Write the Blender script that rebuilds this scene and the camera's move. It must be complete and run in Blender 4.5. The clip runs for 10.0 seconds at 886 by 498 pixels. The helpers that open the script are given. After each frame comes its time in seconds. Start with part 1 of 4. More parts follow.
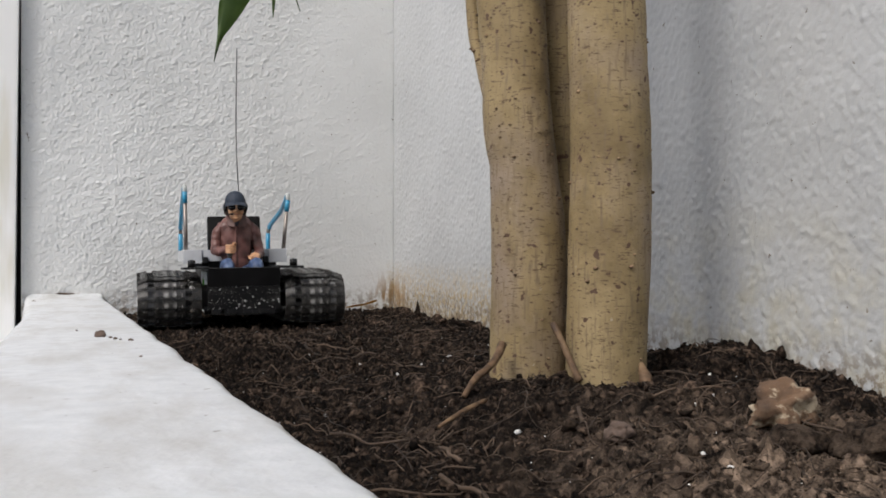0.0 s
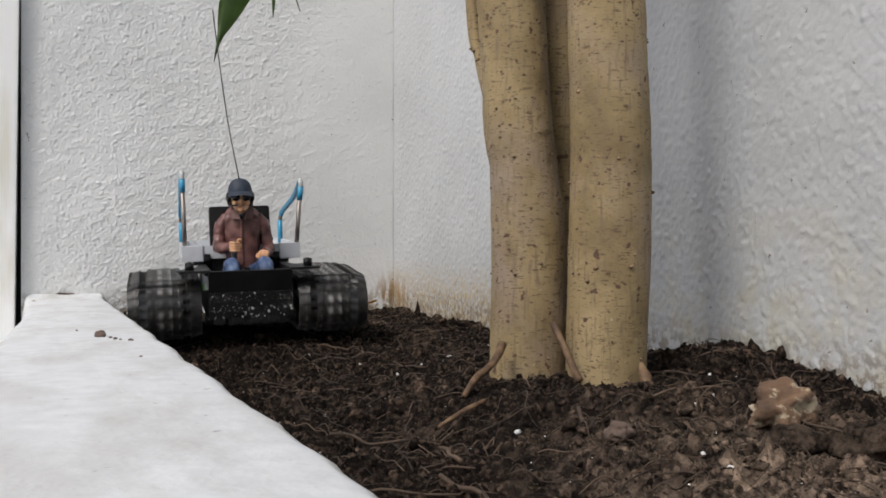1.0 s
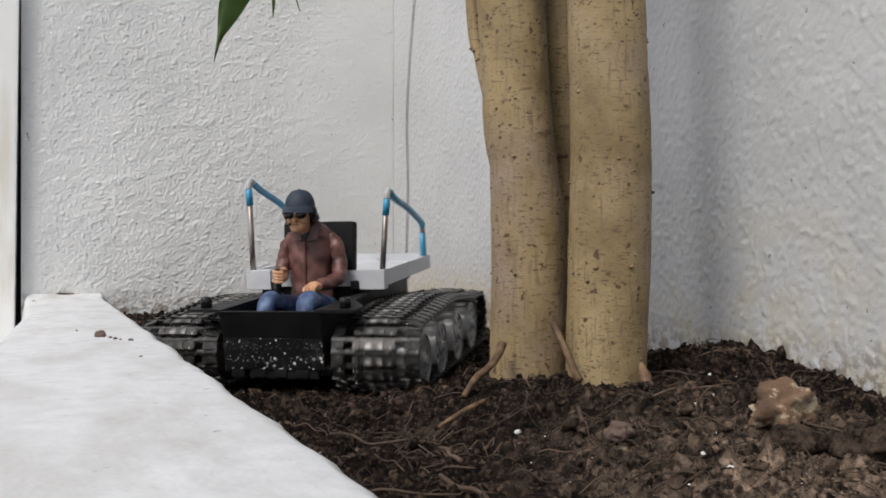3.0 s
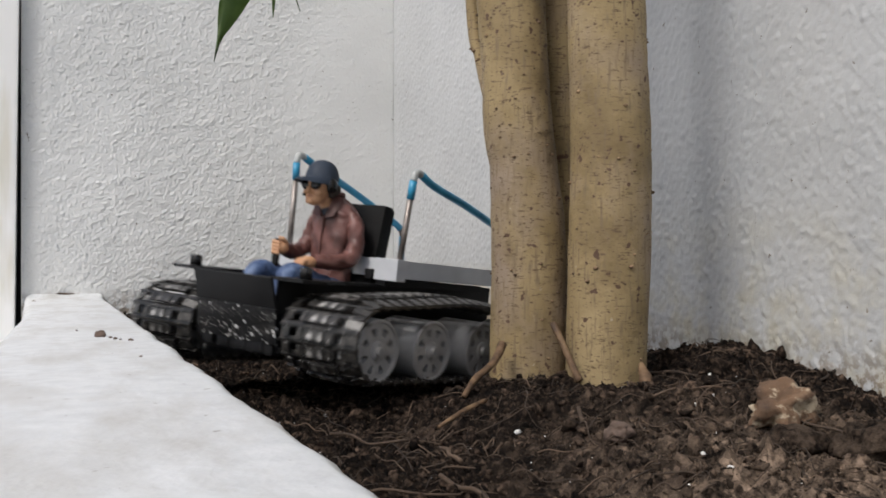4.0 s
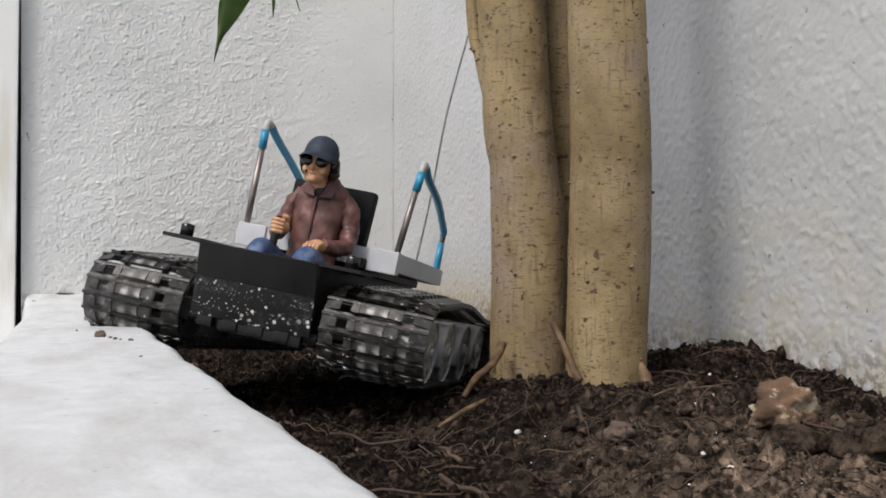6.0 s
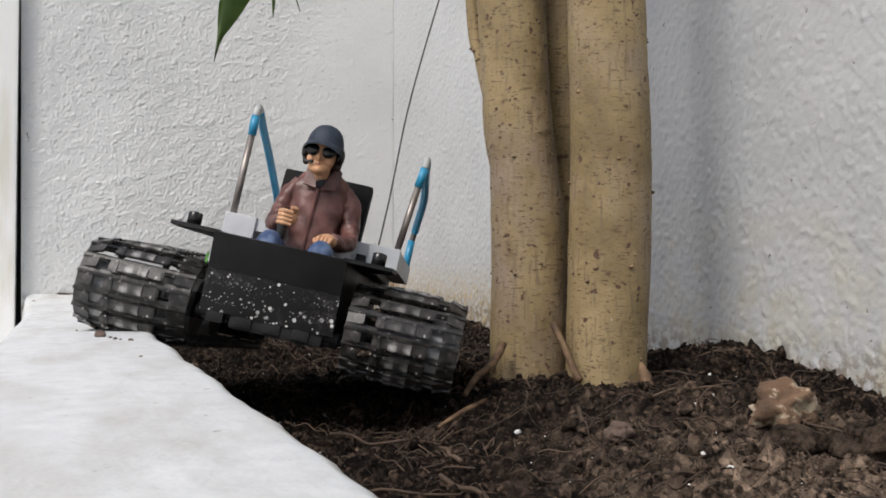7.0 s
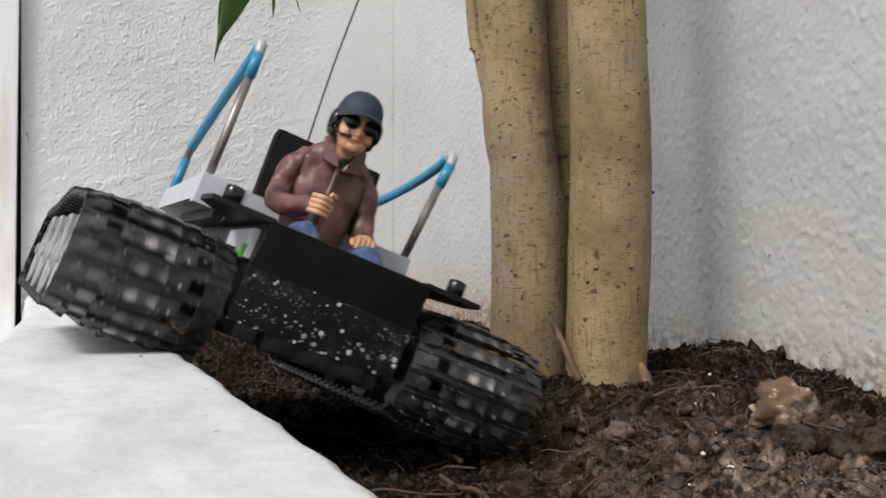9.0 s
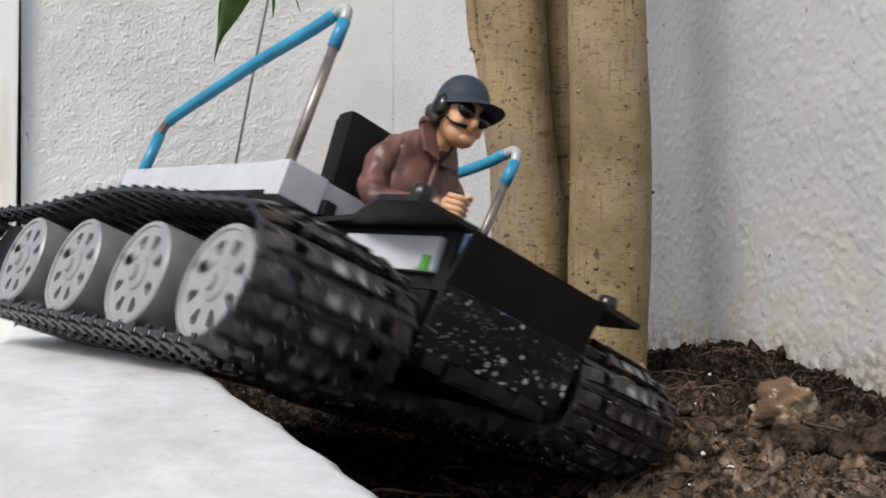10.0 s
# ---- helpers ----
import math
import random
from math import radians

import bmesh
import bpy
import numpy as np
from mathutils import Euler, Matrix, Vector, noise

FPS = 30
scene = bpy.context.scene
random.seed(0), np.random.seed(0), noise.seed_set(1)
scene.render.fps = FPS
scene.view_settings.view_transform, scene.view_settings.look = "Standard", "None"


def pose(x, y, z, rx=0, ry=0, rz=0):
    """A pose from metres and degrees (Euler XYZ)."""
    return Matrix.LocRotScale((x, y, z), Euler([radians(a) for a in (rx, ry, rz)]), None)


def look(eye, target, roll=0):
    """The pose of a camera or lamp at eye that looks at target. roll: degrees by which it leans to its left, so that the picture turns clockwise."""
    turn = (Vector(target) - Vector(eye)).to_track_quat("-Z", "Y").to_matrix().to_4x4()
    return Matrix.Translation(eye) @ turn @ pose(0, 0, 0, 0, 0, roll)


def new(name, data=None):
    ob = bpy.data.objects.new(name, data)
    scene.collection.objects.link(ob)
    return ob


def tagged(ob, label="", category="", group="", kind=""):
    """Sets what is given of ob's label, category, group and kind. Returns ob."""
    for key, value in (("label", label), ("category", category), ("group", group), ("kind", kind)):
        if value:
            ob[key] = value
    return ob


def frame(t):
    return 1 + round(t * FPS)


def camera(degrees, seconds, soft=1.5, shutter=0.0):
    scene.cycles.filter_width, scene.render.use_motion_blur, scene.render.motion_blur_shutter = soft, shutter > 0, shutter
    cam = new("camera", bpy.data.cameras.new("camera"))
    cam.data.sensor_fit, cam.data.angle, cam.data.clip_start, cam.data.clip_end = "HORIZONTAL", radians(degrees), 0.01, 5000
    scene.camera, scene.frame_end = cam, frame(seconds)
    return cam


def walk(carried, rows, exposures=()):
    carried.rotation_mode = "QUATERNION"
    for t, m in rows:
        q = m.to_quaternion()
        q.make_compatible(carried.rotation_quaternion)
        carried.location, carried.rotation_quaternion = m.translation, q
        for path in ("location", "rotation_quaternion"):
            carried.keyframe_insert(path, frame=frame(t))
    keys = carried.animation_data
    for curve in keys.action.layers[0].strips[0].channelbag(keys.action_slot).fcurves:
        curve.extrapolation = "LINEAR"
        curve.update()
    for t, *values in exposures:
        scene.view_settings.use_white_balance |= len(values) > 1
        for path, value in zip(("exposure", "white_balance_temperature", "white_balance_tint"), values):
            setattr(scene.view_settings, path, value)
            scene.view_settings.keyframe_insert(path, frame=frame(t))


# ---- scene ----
# Metres. The lens is at (0, 0, 0.1), level, looking along +y.
cam = camera(47.1, 10.0, soft=1.7, shutter=0.8)
EYE = look((0, 0, 0.1), (0, 1, 0.1))
walk(cam, [(0, EYE), (10, EYE)], exposures=[(0, -0.03), (4.5, 0.0), (7.5, 0.08), (10, 0.16)])

# ---- light: bright overcast sky, a wide soft sun from behind and to the left ----
world = bpy.data.worlds.new("sky")
scene.world = world
world.use_nodes = True
wn = world.node_tree
sky = wn.nodes.new("ShaderNodeTexSky")
sky.sky_type, sky.sun_disc = "NISHITA", False
SUN_FROM = Vector((-0.48, -0.62, 0.92)).normalized()
sky.sun_elevation = math.asin(SUN_FROM.z)
sky.sun_rotation = math.atan2(SUN_FROM.x, SUN_FROM.y)
sky.air_density, sky.dust_density, sky.ozone_density = 1.0, 4.0, 1.0
wn.nodes["Background"].inputs["Strength"].default_value = 0.113
wn.links.new(sky.outputs["Color"], wn.nodes["Background"].inputs["Color"])
sun = new("sun", bpy.data.lights.new("sun", "SUN"))
sun.data.energy, sun.data.angle, sun.data.color = 2.0, radians(15), (1.0, 0.98, 0.96)
sun.matrix_world = look(SUN_FROM * 3, (0, 0, 0))


# ---- materials ----
def mat(name, colors, rough=0.6, metal=0.0, scale=60.0, detail=6.0, bump=0.0, bump_scale=200.0, fine=0.0, spec=0.5, spots=None, rand=0.0, dist=0.001):
    """A procedural surface: noise between colours, relief at two scales, spots of another colour, variation from piece to piece."""
    m = bpy.data.materials.new(name)
    m.use_nodes = True
    nt = m.node_tree
    N, L = nt.nodes, nt.links
    b = N["Principled BSDF"]
    b.inputs["Metallic"].default_value = metal
    b.inputs["Specular IOR Level"].default_value = spec
    tc = N.new("ShaderNodeTexCoord")
    no = N.new("ShaderNodeTexNoise")
    no.inputs["Scale"].default_value, no.inputs["Detail"].default_value = scale, detail
    L.new(tc.outputs["Object"], no.inputs["Vector"])
    ramp = N.new("ShaderNodeValToRGB")
    while len(ramp.color_ramp.elements) < len(colors):
        ramp.color_ramp.elements.new(0.5)
    for i, c in enumerate(colors):
        e = ramp.color_ramp.elements[i]
        e.position, e.color = 0.32 + 0.36 * i / max(1, len(colors) - 1), (*c, 1)
    L.new(no.outputs["Fac"], ramp.inputs["Fac"])
    col = ramp.outputs["Color"]
    if spots:
        color, sc, lo, hi = spots
        sn = N.new("ShaderNodeTexNoise")
        sn.inputs["Scale"].default_value, sn.inputs["Detail"].default_value = sc, 3
        L.new(tc.outputs["Object"], sn.inputs["Vector"])
        mr = N.new("ShaderNodeMapRange")
        mr.inputs["From Min"].default_value, mr.inputs["From Max"].default_value = lo, hi
        L.new(sn.outputs["Fac"], mr.inputs["Value"])
        mx = N.new("ShaderNodeMix")
        mx.data_type = "RGBA"
        L.new(mr.outputs["Result"], mx.inputs["Factor"])
        L.new(col, mx.inputs["A"])
        mx.inputs["B"].default_value = (*color, 1)
        col = mx.outputs["Result"]
    if rand:
        oi = N.new("ShaderNodeObjectInfo")
        mr = N.new("ShaderNodeMapRange")
        mr.inputs["To Min"].default_value, mr.inputs["To Max"].default_value = 1 - rand, 1 + rand
        L.new(oi.outputs["Random"], mr.inputs["Value"])
        hs = N.new("ShaderNodeHueSaturation")
        L.new(mr.outputs["Result"], hs.inputs["Value"])
        L.new(col, hs.inputs["Color"])
        col = hs.outputs["Color"]
    L.new(col, b.inputs["Base Color"])
    rr = N.new("ShaderNodeMapRange")
    rr.inputs["To Min"].default_value, rr.inputs["To Max"].default_value = max(0.03, rough - 0.12), min(1, rough + 0.12)
    L.new(no.outputs["Fac"], rr.inputs["Value"])
    L.new(rr.outputs["Result"], b.inputs["Roughness"])
    if bump or fine:
        n2 = N.new("ShaderNodeTexNoise")
        n2.inputs["Scale"].default_value, n2.inputs["Detail"].default_value = bump_scale, 8
        L.new(tc.outputs["Object"], n2.inputs["Vector"])
        bp = N.new("ShaderNodeBump")
        bp.inputs["Strength"].default_value, bp.inputs["Distance"].default_value = bump, dist
        L.new(n2.outputs["Fac"], bp.inputs["Height"])
        L.new(bp.outputs["Normal"], b.inputs["Normal"])
    return m


def add_mix(m, fac_nodes, color):
    """Lays a colour over a material's base colour where a mask says so."""
    nt = m.node_tree
    b = nt.nodes["Principled BSDF"]
    old = b.inputs["Base Color"].links[0].from_socket
    mx = nt.nodes.new("ShaderNodeMix")
    mx.data_type = "RGBA"
    nt.links.new(fac_nodes, mx.inputs["Factor"])
    nt.links.new(old, mx.inputs["A"])
    mx.inputs["B"].default_value = (*color, 1)
    nt.links.new(mx.outputs["Result"], b.inputs["Base Color"])
    return mx


def noise_mask(m, scale, lo, hi, stretch=(1, 1, 1), detail=4.0, rough=0.5, offset=(0, 0, 0)):
    """A mask from stretched noise between two thresholds."""
    nt = m.node_tree
    tc = nt.nodes.new("ShaderNodeTexCoord")
    mp = nt.nodes.new("ShaderNodeMapping")
    mp.inputs["Scale"].default_value, mp.inputs["Location"].default_value = stretch, offset
    nt.links.new(tc.outputs["Object"], mp.inputs["Vector"])
    no = nt.nodes.new("ShaderNodeTexNoise")
    no.inputs["Scale"].default_value, no.inputs["Detail"].default_value, no.inputs["Roughness"].default_value = scale, detail, rough
    nt.links.new(mp.outputs["Vector"], no.inputs["Vector"])
    mr = nt.nodes.new("ShaderNodeMapRange")
    mr.inputs["From Min"].default_value, mr.inputs["From Max"].default_value = lo, hi
    nt.links.new(no.outputs["Fac"], mr.inputs["Value"])
    return mr.outputs["Result"]


def low_mask(m, lo, hi):
    """A mask that is 1 below height lo and 0 above hi, in the object's own z: how high splashed soil reaches."""
    nt = m.node_tree
    tc = nt.nodes.new("ShaderNodeTexCoord")
    sx = nt.nodes.new("ShaderNodeSeparateXYZ")
    nt.links.new(tc.outputs["Object"], sx.inputs["Vector"])
    mr = nt.nodes.new("ShaderNodeMapRange")
    mr.inputs["From Min"].default_value, mr.inputs["From Max"].default_value = hi, lo
    nt.links.new(sx.outputs["Z"], mr.inputs["Value"])
    return mr.outputs["Result"]


def beyond_mask(m, lo, hi, axis="X"):
    """A mask that rises along one of the object's own axes from lo to hi."""
    nt = m.node_tree
    tc = nt.nodes.new("ShaderNodeTexCoord")
    sx = nt.nodes.new("ShaderNodeSeparateXYZ")
    nt.links.new(tc.outputs["Object"], sx.inputs["Vector"])
    mr = nt.nodes.new("ShaderNodeMapRange")
    mr.inputs["From Min"].default_value, mr.inputs["From Max"].default_value = lo, hi
    nt.links.new(sx.outputs[axis], mr.inputs["Value"])
    return mr.outputs["Result"]


def times(m, a, b):
    n = m.node_tree.nodes.new("ShaderNodeMath")
    n.operation = "MULTIPLY"
    m.node_tree.links.new(a, n.inputs[0])
    m.node_tree.links.new(b, n.inputs[1])
    return n.outputs["Value"]


def dots(m, scale, lo, hi, size=0.3):
    """A mask of round splashes, one at most in each cell, no two of the same size."""
    nt = m.node_tree
    tc = nt.nodes.new("ShaderNodeTexCoord")
    vo = nt.nodes.new("ShaderNodeTexVoronoi")
    vo.inputs["Scale"].default_value = scale
    nt.links.new(tc.outputs["Object"], vo.inputs["Vector"])
    sp = nt.nodes.new("ShaderNodeSeparateColor")
    nt.links.new(vo.outputs["Color"], sp.inputs["Color"])
    rad = nt.nodes.new("ShaderNodeMapRange")
    rad.inputs["From Min"].default_value, rad.inputs["From Max"].default_value = lo, hi
    rad.inputs["To Max"].default_value = size
    nt.links.new(sp.outputs["Red"], rad.inputs["Value"])
    ls = nt.nodes.new("ShaderNodeMath")
    ls.operation = "LESS_THAN"
    nt.links.new(vo.outputs["Distance"], ls.inputs[0])
    nt.links.new(rad.outputs["Result"], ls.inputs[1])
    return ls.outputs["Value"]


def wall_paint(name, colors):
    """White emulsion on render, damp and splashed near the soil."""
    m = mat(name, colors, 0.55, scale=9, bump=0.35, bump_scale=700, dist=0.0006)
    add_mix(m, noise_mask(m, 260, 0.70, 0.76), (0.16, 0.13, 0.10))
    # tan damp patch on the side wall by the corner, eaten into the paint in specks
    patch = times(m, times(m, beyond_mask(m, -0.36, -0.27, "Y"), beyond_mask(m, -0.012, -0.004)), low_mask(m, -0.044, -0.010))
    add_mix(m, times(m, patch, noise_mask(m, 210, 0.44, 0.58, detail=9, rough=0.75)), (0.47, 0.37, 0.21))
    add_mix(m, times(m, times(m, patch, low_mask(m, -0.056, -0.024)), noise_mask(m, 330, 0.54, 0.60, detail=6, rough=0.7)), (0.20, 0.145, 0.075))
    # brown run marks in the corner itself
    add_mix(m, times(m, times(m, beyond_mask(m, -0.035, -0.012), beyond_mask(m, -0.06, -0.03, "Y")), times(m, low_mask(m, -0.050, -0.022), noise_mask(m, 150, 0.44, 0.54, (1, 1, 0.25), 5))), (0.30, 0.19, 0.09))
    # faint yellow-green damp where soil is heaped against the side wall, and a soil splash line all along
    add_mix(m, times(m, times(m, low_mask(m, -0.055, 0.030), beyond_mask(m, -0.40, -0.52, "Y")), noise_mask(m, 32, 0.46, 0.70, detail=8, rough=0.6)), (0.50, 0.46, 0.32))
    add_mix(m, times(m, low_mask(m, -0.066, -0.038), noise_mask(m, 170, 0.47, 0.55, detail=8, rough=0.7)), (0.17, 0.12, 0.07))
    return m


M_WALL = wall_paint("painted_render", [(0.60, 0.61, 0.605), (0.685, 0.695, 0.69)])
# same white paint, darkened and cooled so its colour carries the side wall's shade
M_SIDE = wall_paint("shaded_painted_render", [(0.445, 0.458, 0.465), (0.525, 0.538, 0.545)])
M_LEDGE = mat("worn_white_paint", [(0.575, 0.595, 0.605), (0.64, 0.66, 0.67), (0.69, 0.705, 0.715)], 0.6, scale=160, detail=10, bump=0.30, bump_scale=600, dist=0.0006)
add_mix(M_LEDGE, noise_mask(M_LEDGE, 330, 0.70, 0.74), (0.22, 0.20, 0.18))
add_mix(M_LEDGE, noise_mask(M_LEDGE, 60, 0.46, 0.70, (1, 0.3, 1), 10, 0.62), (0.50, 0.50, 0.485))
add_mix(M_LEDGE, times(M_LEDGE, beyond_mask(M_LEDGE, -0.3015, -0.2985), noise_mask(M_LEDGE, 120, 0.40, 0.56, detail=8, rough=0.7)), (0.24, 0.235, 0.17))
M_JAMB = mat("gloss_white_paint", [(0.80, 0.80, 0.79), (0.85, 0.85, 0.84)], 0.4, scale=12, bump=0.1, bump_scale=90)
add_mix(M_JAMB, noise_mask(M_JAMB, 30, 0.60, 0.7, (1, 1, 0.15)), (0.70, 0.68, 0.61))
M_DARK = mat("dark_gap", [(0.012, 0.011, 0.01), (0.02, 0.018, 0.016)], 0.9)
M_SOIL = mat("potting_soil", [(0.0025, 0.0018, 0.0014), (0.0085, 0.006, 0.0045), (0.052, 0.037, 0.027)], 0.95, scale=330, detail=9, bump=1.0, bump_scale=650, dist=0.0015, spec=0.1)
M_CLOD = mat("soil_crumb", [(0.004, 0.0029, 0.0022), (0.019, 0.0132, 0.0098), (0.09, 0.063, 0.046)], 0.95, scale=420, detail=6, bump=0.8, bump_scale=900, spec=0.1)
for m_ in (M_SOIL, M_CLOD):
    # paler in patches towards the near right, away from the tree's foot
    pale_soil = times(m_, times(m_, beyond_mask(m_, 0.01, 0.09), beyond_mask(m_, 0.43, 0.31, "Y")), noise_mask(m_, 110, 0.42, 0.64, detail=8, rough=0.75))
    add_mix(m_, pale_soil, (0.20, 0.149, 0.110))
    add_mix(m_, noise_mask(m_, 24, 0.56, 0.68, detail=10, rough=0.75), (0.056, 0.040, 0.030))
M_FIBRE = mat("root_fibre", [(0.03, 0.019, 0.012), (0.095, 0.063, 0.041)], 0.8, scale=120)
M_PERLITE = mat("perlite", [(0.55, 0.55, 0.54), (0.75, 0.75, 0.73)], 0.8, scale=300, bump=0.4, bump_scale=900)


def vary_islands(m, amount):
    nt = m.node_tree
    b = nt.nodes["Principled BSDF"]
    old = b.inputs["Base Color"].links[0].from_socket
    g = nt.nodes.new("ShaderNodeNewGeometry")
    mr = nt.nodes.new("ShaderNodeMapRange")
    mr.inputs["To Min"].default_value, mr.inputs["To Max"].default_value = 1 - amount, 1 + amount
    nt.links.new(g.outputs["Random Per Island"], mr.inputs["Value"])
    hs = nt.nodes.new("ShaderNodeHueSaturation")
    nt.links.new(mr.outputs["Result"], hs.inputs["Value"])
    nt.links.new(old, hs.inputs["Color"])
    nt.links.new(hs.outputs["Color"], b.inputs["Base Color"])


def vary_objects(m, amount):
    nt = m.node_tree
    b = nt.nodes["Principled BSDF"]
    old = b.inputs["Base Color"].links[0].from_socket
    oi = nt.nodes.new("ShaderNodeObjectInfo")
    mr = nt.nodes.new("ShaderNodeMapRange")
    mr.inputs["To Min"].default_value, mr.inputs["To Max"].default_value = 1 - amount, 1 + amount
    nt.links.new(oi.outputs["Random"], mr.inputs["Value"])
    hs = nt.nodes.new("ShaderNodeHueSaturation")
    nt.links.new(mr.outputs["Result"], hs.inputs["Value"])
    nt.links.new(old, hs.inputs["Color"])
    nt.links.new(hs.outputs["Color"], b.inputs["Base Color"])


def vary_cells(m, scale, lo, hi):
    """Clump by clump differences in brightness."""
    nt = m.node_tree
    b = nt.nodes["Principled BSDF"]
    old = b.inputs["Base Color"].links[0].from_socket
    tc = nt.nodes.new("ShaderNodeTexCoord")
    nz = nt.nodes.new("ShaderNodeTexNoise")
    nz.inputs["Scale"].default_value = 140
    nt.links.new(tc.outputs["Object"], nz.inputs["Vector"])
    ad = nt.nodes.new("ShaderNodeVectorMath")
    ad.operation = "MULTIPLY_ADD"
    nt.links.new(nz.outputs["Color"], ad.inputs[0])
    ad.inputs[1].default_value = (0.012, 0.012, 0.012)
    nt.links.new(tc.outputs["Object"], ad.inputs[2])
    vo = nt.nodes.new("ShaderNodeTexVoronoi")
    vo.inputs["Scale"].default_value = scale
    nt.links.new(ad.outputs["Vector"], vo.inputs["Vector"])
    mr = nt.nodes.new("ShaderNodeMapRange")
    mr.inputs["To Min"].default_value, mr.inputs["To Max"].default_value = lo, hi
    sp = nt.nodes.new("ShaderNodeSeparateColor")
    nt.links.new(vo.outputs["Color"], sp.inputs["Color"])
    nt.links.new(sp.outputs["Red"], mr.inputs["Value"])
    hs = nt.nodes.new("ShaderNodeHueSaturation")
    nt.links.new(mr.outputs["Result"], hs.inputs["Value"])
    nt.links.new(old, hs.inputs["Color"])
    nt.links.new(hs.outputs["Color"], b.inputs["Base Color"])


vary_cells(M_SOIL, 230, 0.35, 1.7)
M_SINGLE = M_CLOD.copy()
vary_islands(M_CLOD, 0.85)
vary_objects(M_SINGLE, 0.8)
vary_islands(M_FIBRE, 0.6)
M_BARK = mat("bark", [(0.178, 0.126, 0.056), (0.262, 0.194, 0.094), (0.325, 0.246, 0.128)], 0.75, scale=38, detail=9, bump=0.6, bump_scale=240, dist=0.0012)
add_mix(M_BARK, noise_mask(M_BARK, 26, 0.50, 0.68, (1, 1, 0.7), 6, 0.6), (0.27, 0.208, 0.150))
add_mix(M_BARK, noise_mask(M_BARK, 520, 0.54, 0.72, (1, 1, 0.13), 4), (0.175, 0.127, 0.073))
add_mix(M_BARK, noise_mask(M_BARK, 150, 0.60, 0.66, (1, 1, 5.5), 5, 0.6), (0.125, 0.082, 0.045))
add_mix(M_BARK, noise_mask(M_BARK, 380, 0.61, 0.68, (1, 1, 3.0), 3, offset=(7, 2, 5)), (0.115, 0.074, 0.04))
add_mix(M_BARK, noise_mask(M_BARK, 210, 0.665, 0.70, (1, 1, 1.2), 2, offset=(3, 1, 2)), (0.09, 0.05, 0.03))
add_mix(M_BARK, noise_mask(M_BARK, 170, 0.69, 0.74, (1, 1, 0.8), 5, 0.7, offset=(9, 4, 1)), (0.40, 0.345, 0.265))
M_WART = mat("lenticel", [(0.10, 0.06, 0.036), (0.22, 0.145, 0.08)], 0.8, scale=200)
vary_islands(M_WART, 0.5)
M_ROOT = mat("root_bark", [(0.05, 0.028, 0.015), (0.12, 0.070, 0.036), (0.19, 0.122, 0.066)], 0.75, scale=190, bump=0.6, bump_scale=300)
M_LEAF = mat("leaf", [(0.045, 0.088, 0.012), (0.085, 0.145, 0.030)], 0.32, scale=60, bump=0.2, bump_scale=120)
M_DEAD = mat("dead_leaf", [(0.30, 0.16, 0.03), (0.50, 0.30, 0.06)], 0.6, scale=120, bump=0.4)
M_BLACK = mat("black_styrene", [(0.006, 0.006, 0.0065), (0.013, 0.013, 0.014)], 0.5, scale=80, bump=0.08, bump_scale=300, spec=0.28)
M_SEAT = mat("black_vinyl", [(0.006, 0.006, 0.006), (0.011, 0.011, 0.011)], 0.65, spec=0.15, scale=200, bump=0.3, bump_scale=900)
M_SPLASH = mat("splashed_black", [(0.005, 0.005, 0.0055), (0.011, 0.011, 0.012)], 0.45, scale=80, bump=0.08, bump_scale=300, spec=0.3)
add_mix(M_SPLASH, times(M_SPLASH, dots(M_SPLASH, 400, 0.45, 1.0, size=0.40), noise_mask(M_SPLASH, 70, 0.46, 0.54, detail=6)), (0.66, 0.66, 0.65))
add_mix(M_SPLASH, times(M_SPLASH, dots(M_SPLASH, 900, 0.30, 1.0, size=0.42), noise_mask(M_SPLASH, 45, 0.40, 0.56, detail=6, offset=(2, 5, 1))), (0.50, 0.49, 0.47))
add_mix(M_SPLASH, times(M_SPLASH, noise_mask(M_SPLASH, 110, 0.50, 0.70, detail=8, rough=0.75), noise_mask(M_SPLASH, 500, 0.45, 0.6)), (0.07, 0.068, 0.066))
M_TRACK = mat("track_plastic", [(0.009, 0.009, 0.009), (0.024, 0.023, 0.022), (0.055, 0.05, 0.045)], 0.36, scale=170, detail=8, rand=0.35, bump=0.25, bump_scale=500)
add_mix(M_TRACK, dots(M_TRACK, 520, 0.62, 1.0, size=0.36), (0.40, 0.39, 0.37))
add_mix(M_TRACK, noise_mask(M_TRACK, 330, 0.56, 0.66, detail=6, rough=0.7), (0.085, 0.08, 0.074))
add_mix(M_TRACK, noise_mask(M_TRACK, 130, 0.62, 0.72), (0.13, 0.10, 0.075))
M_PAD = mat("worn_pad", [(0.016, 0.016, 0.015), (0.05, 0.048, 0.046), (0.30, 0.295, 0.285)], 0.35, scale=200, detail=6, rand=0.75, bump=0.3, bump_scale=400)
M_WHEEL = mat("wheel_plastic", [(0.23, 0.23, 0.232), (0.33, 0.33, 0.33)], 0.34, scale=90, bump=0.1, bump_scale=400)
add_mix(M_WHEEL, noise_mask(M_WHEEL, 110, 0.60, 0.72), (0.05, 0.045, 0.04))
M_GREY = mat("grey_plastic", [(0.46, 0.48, 0.51), (0.56, 0.58, 0.61)], 0.42, scale=60, bump=0.08, bump_scale=250)
add_mix(M_GREY, noise_mask(M_GREY, 90, 0.64, 0.74), (0.22, 0.21, 0.20))
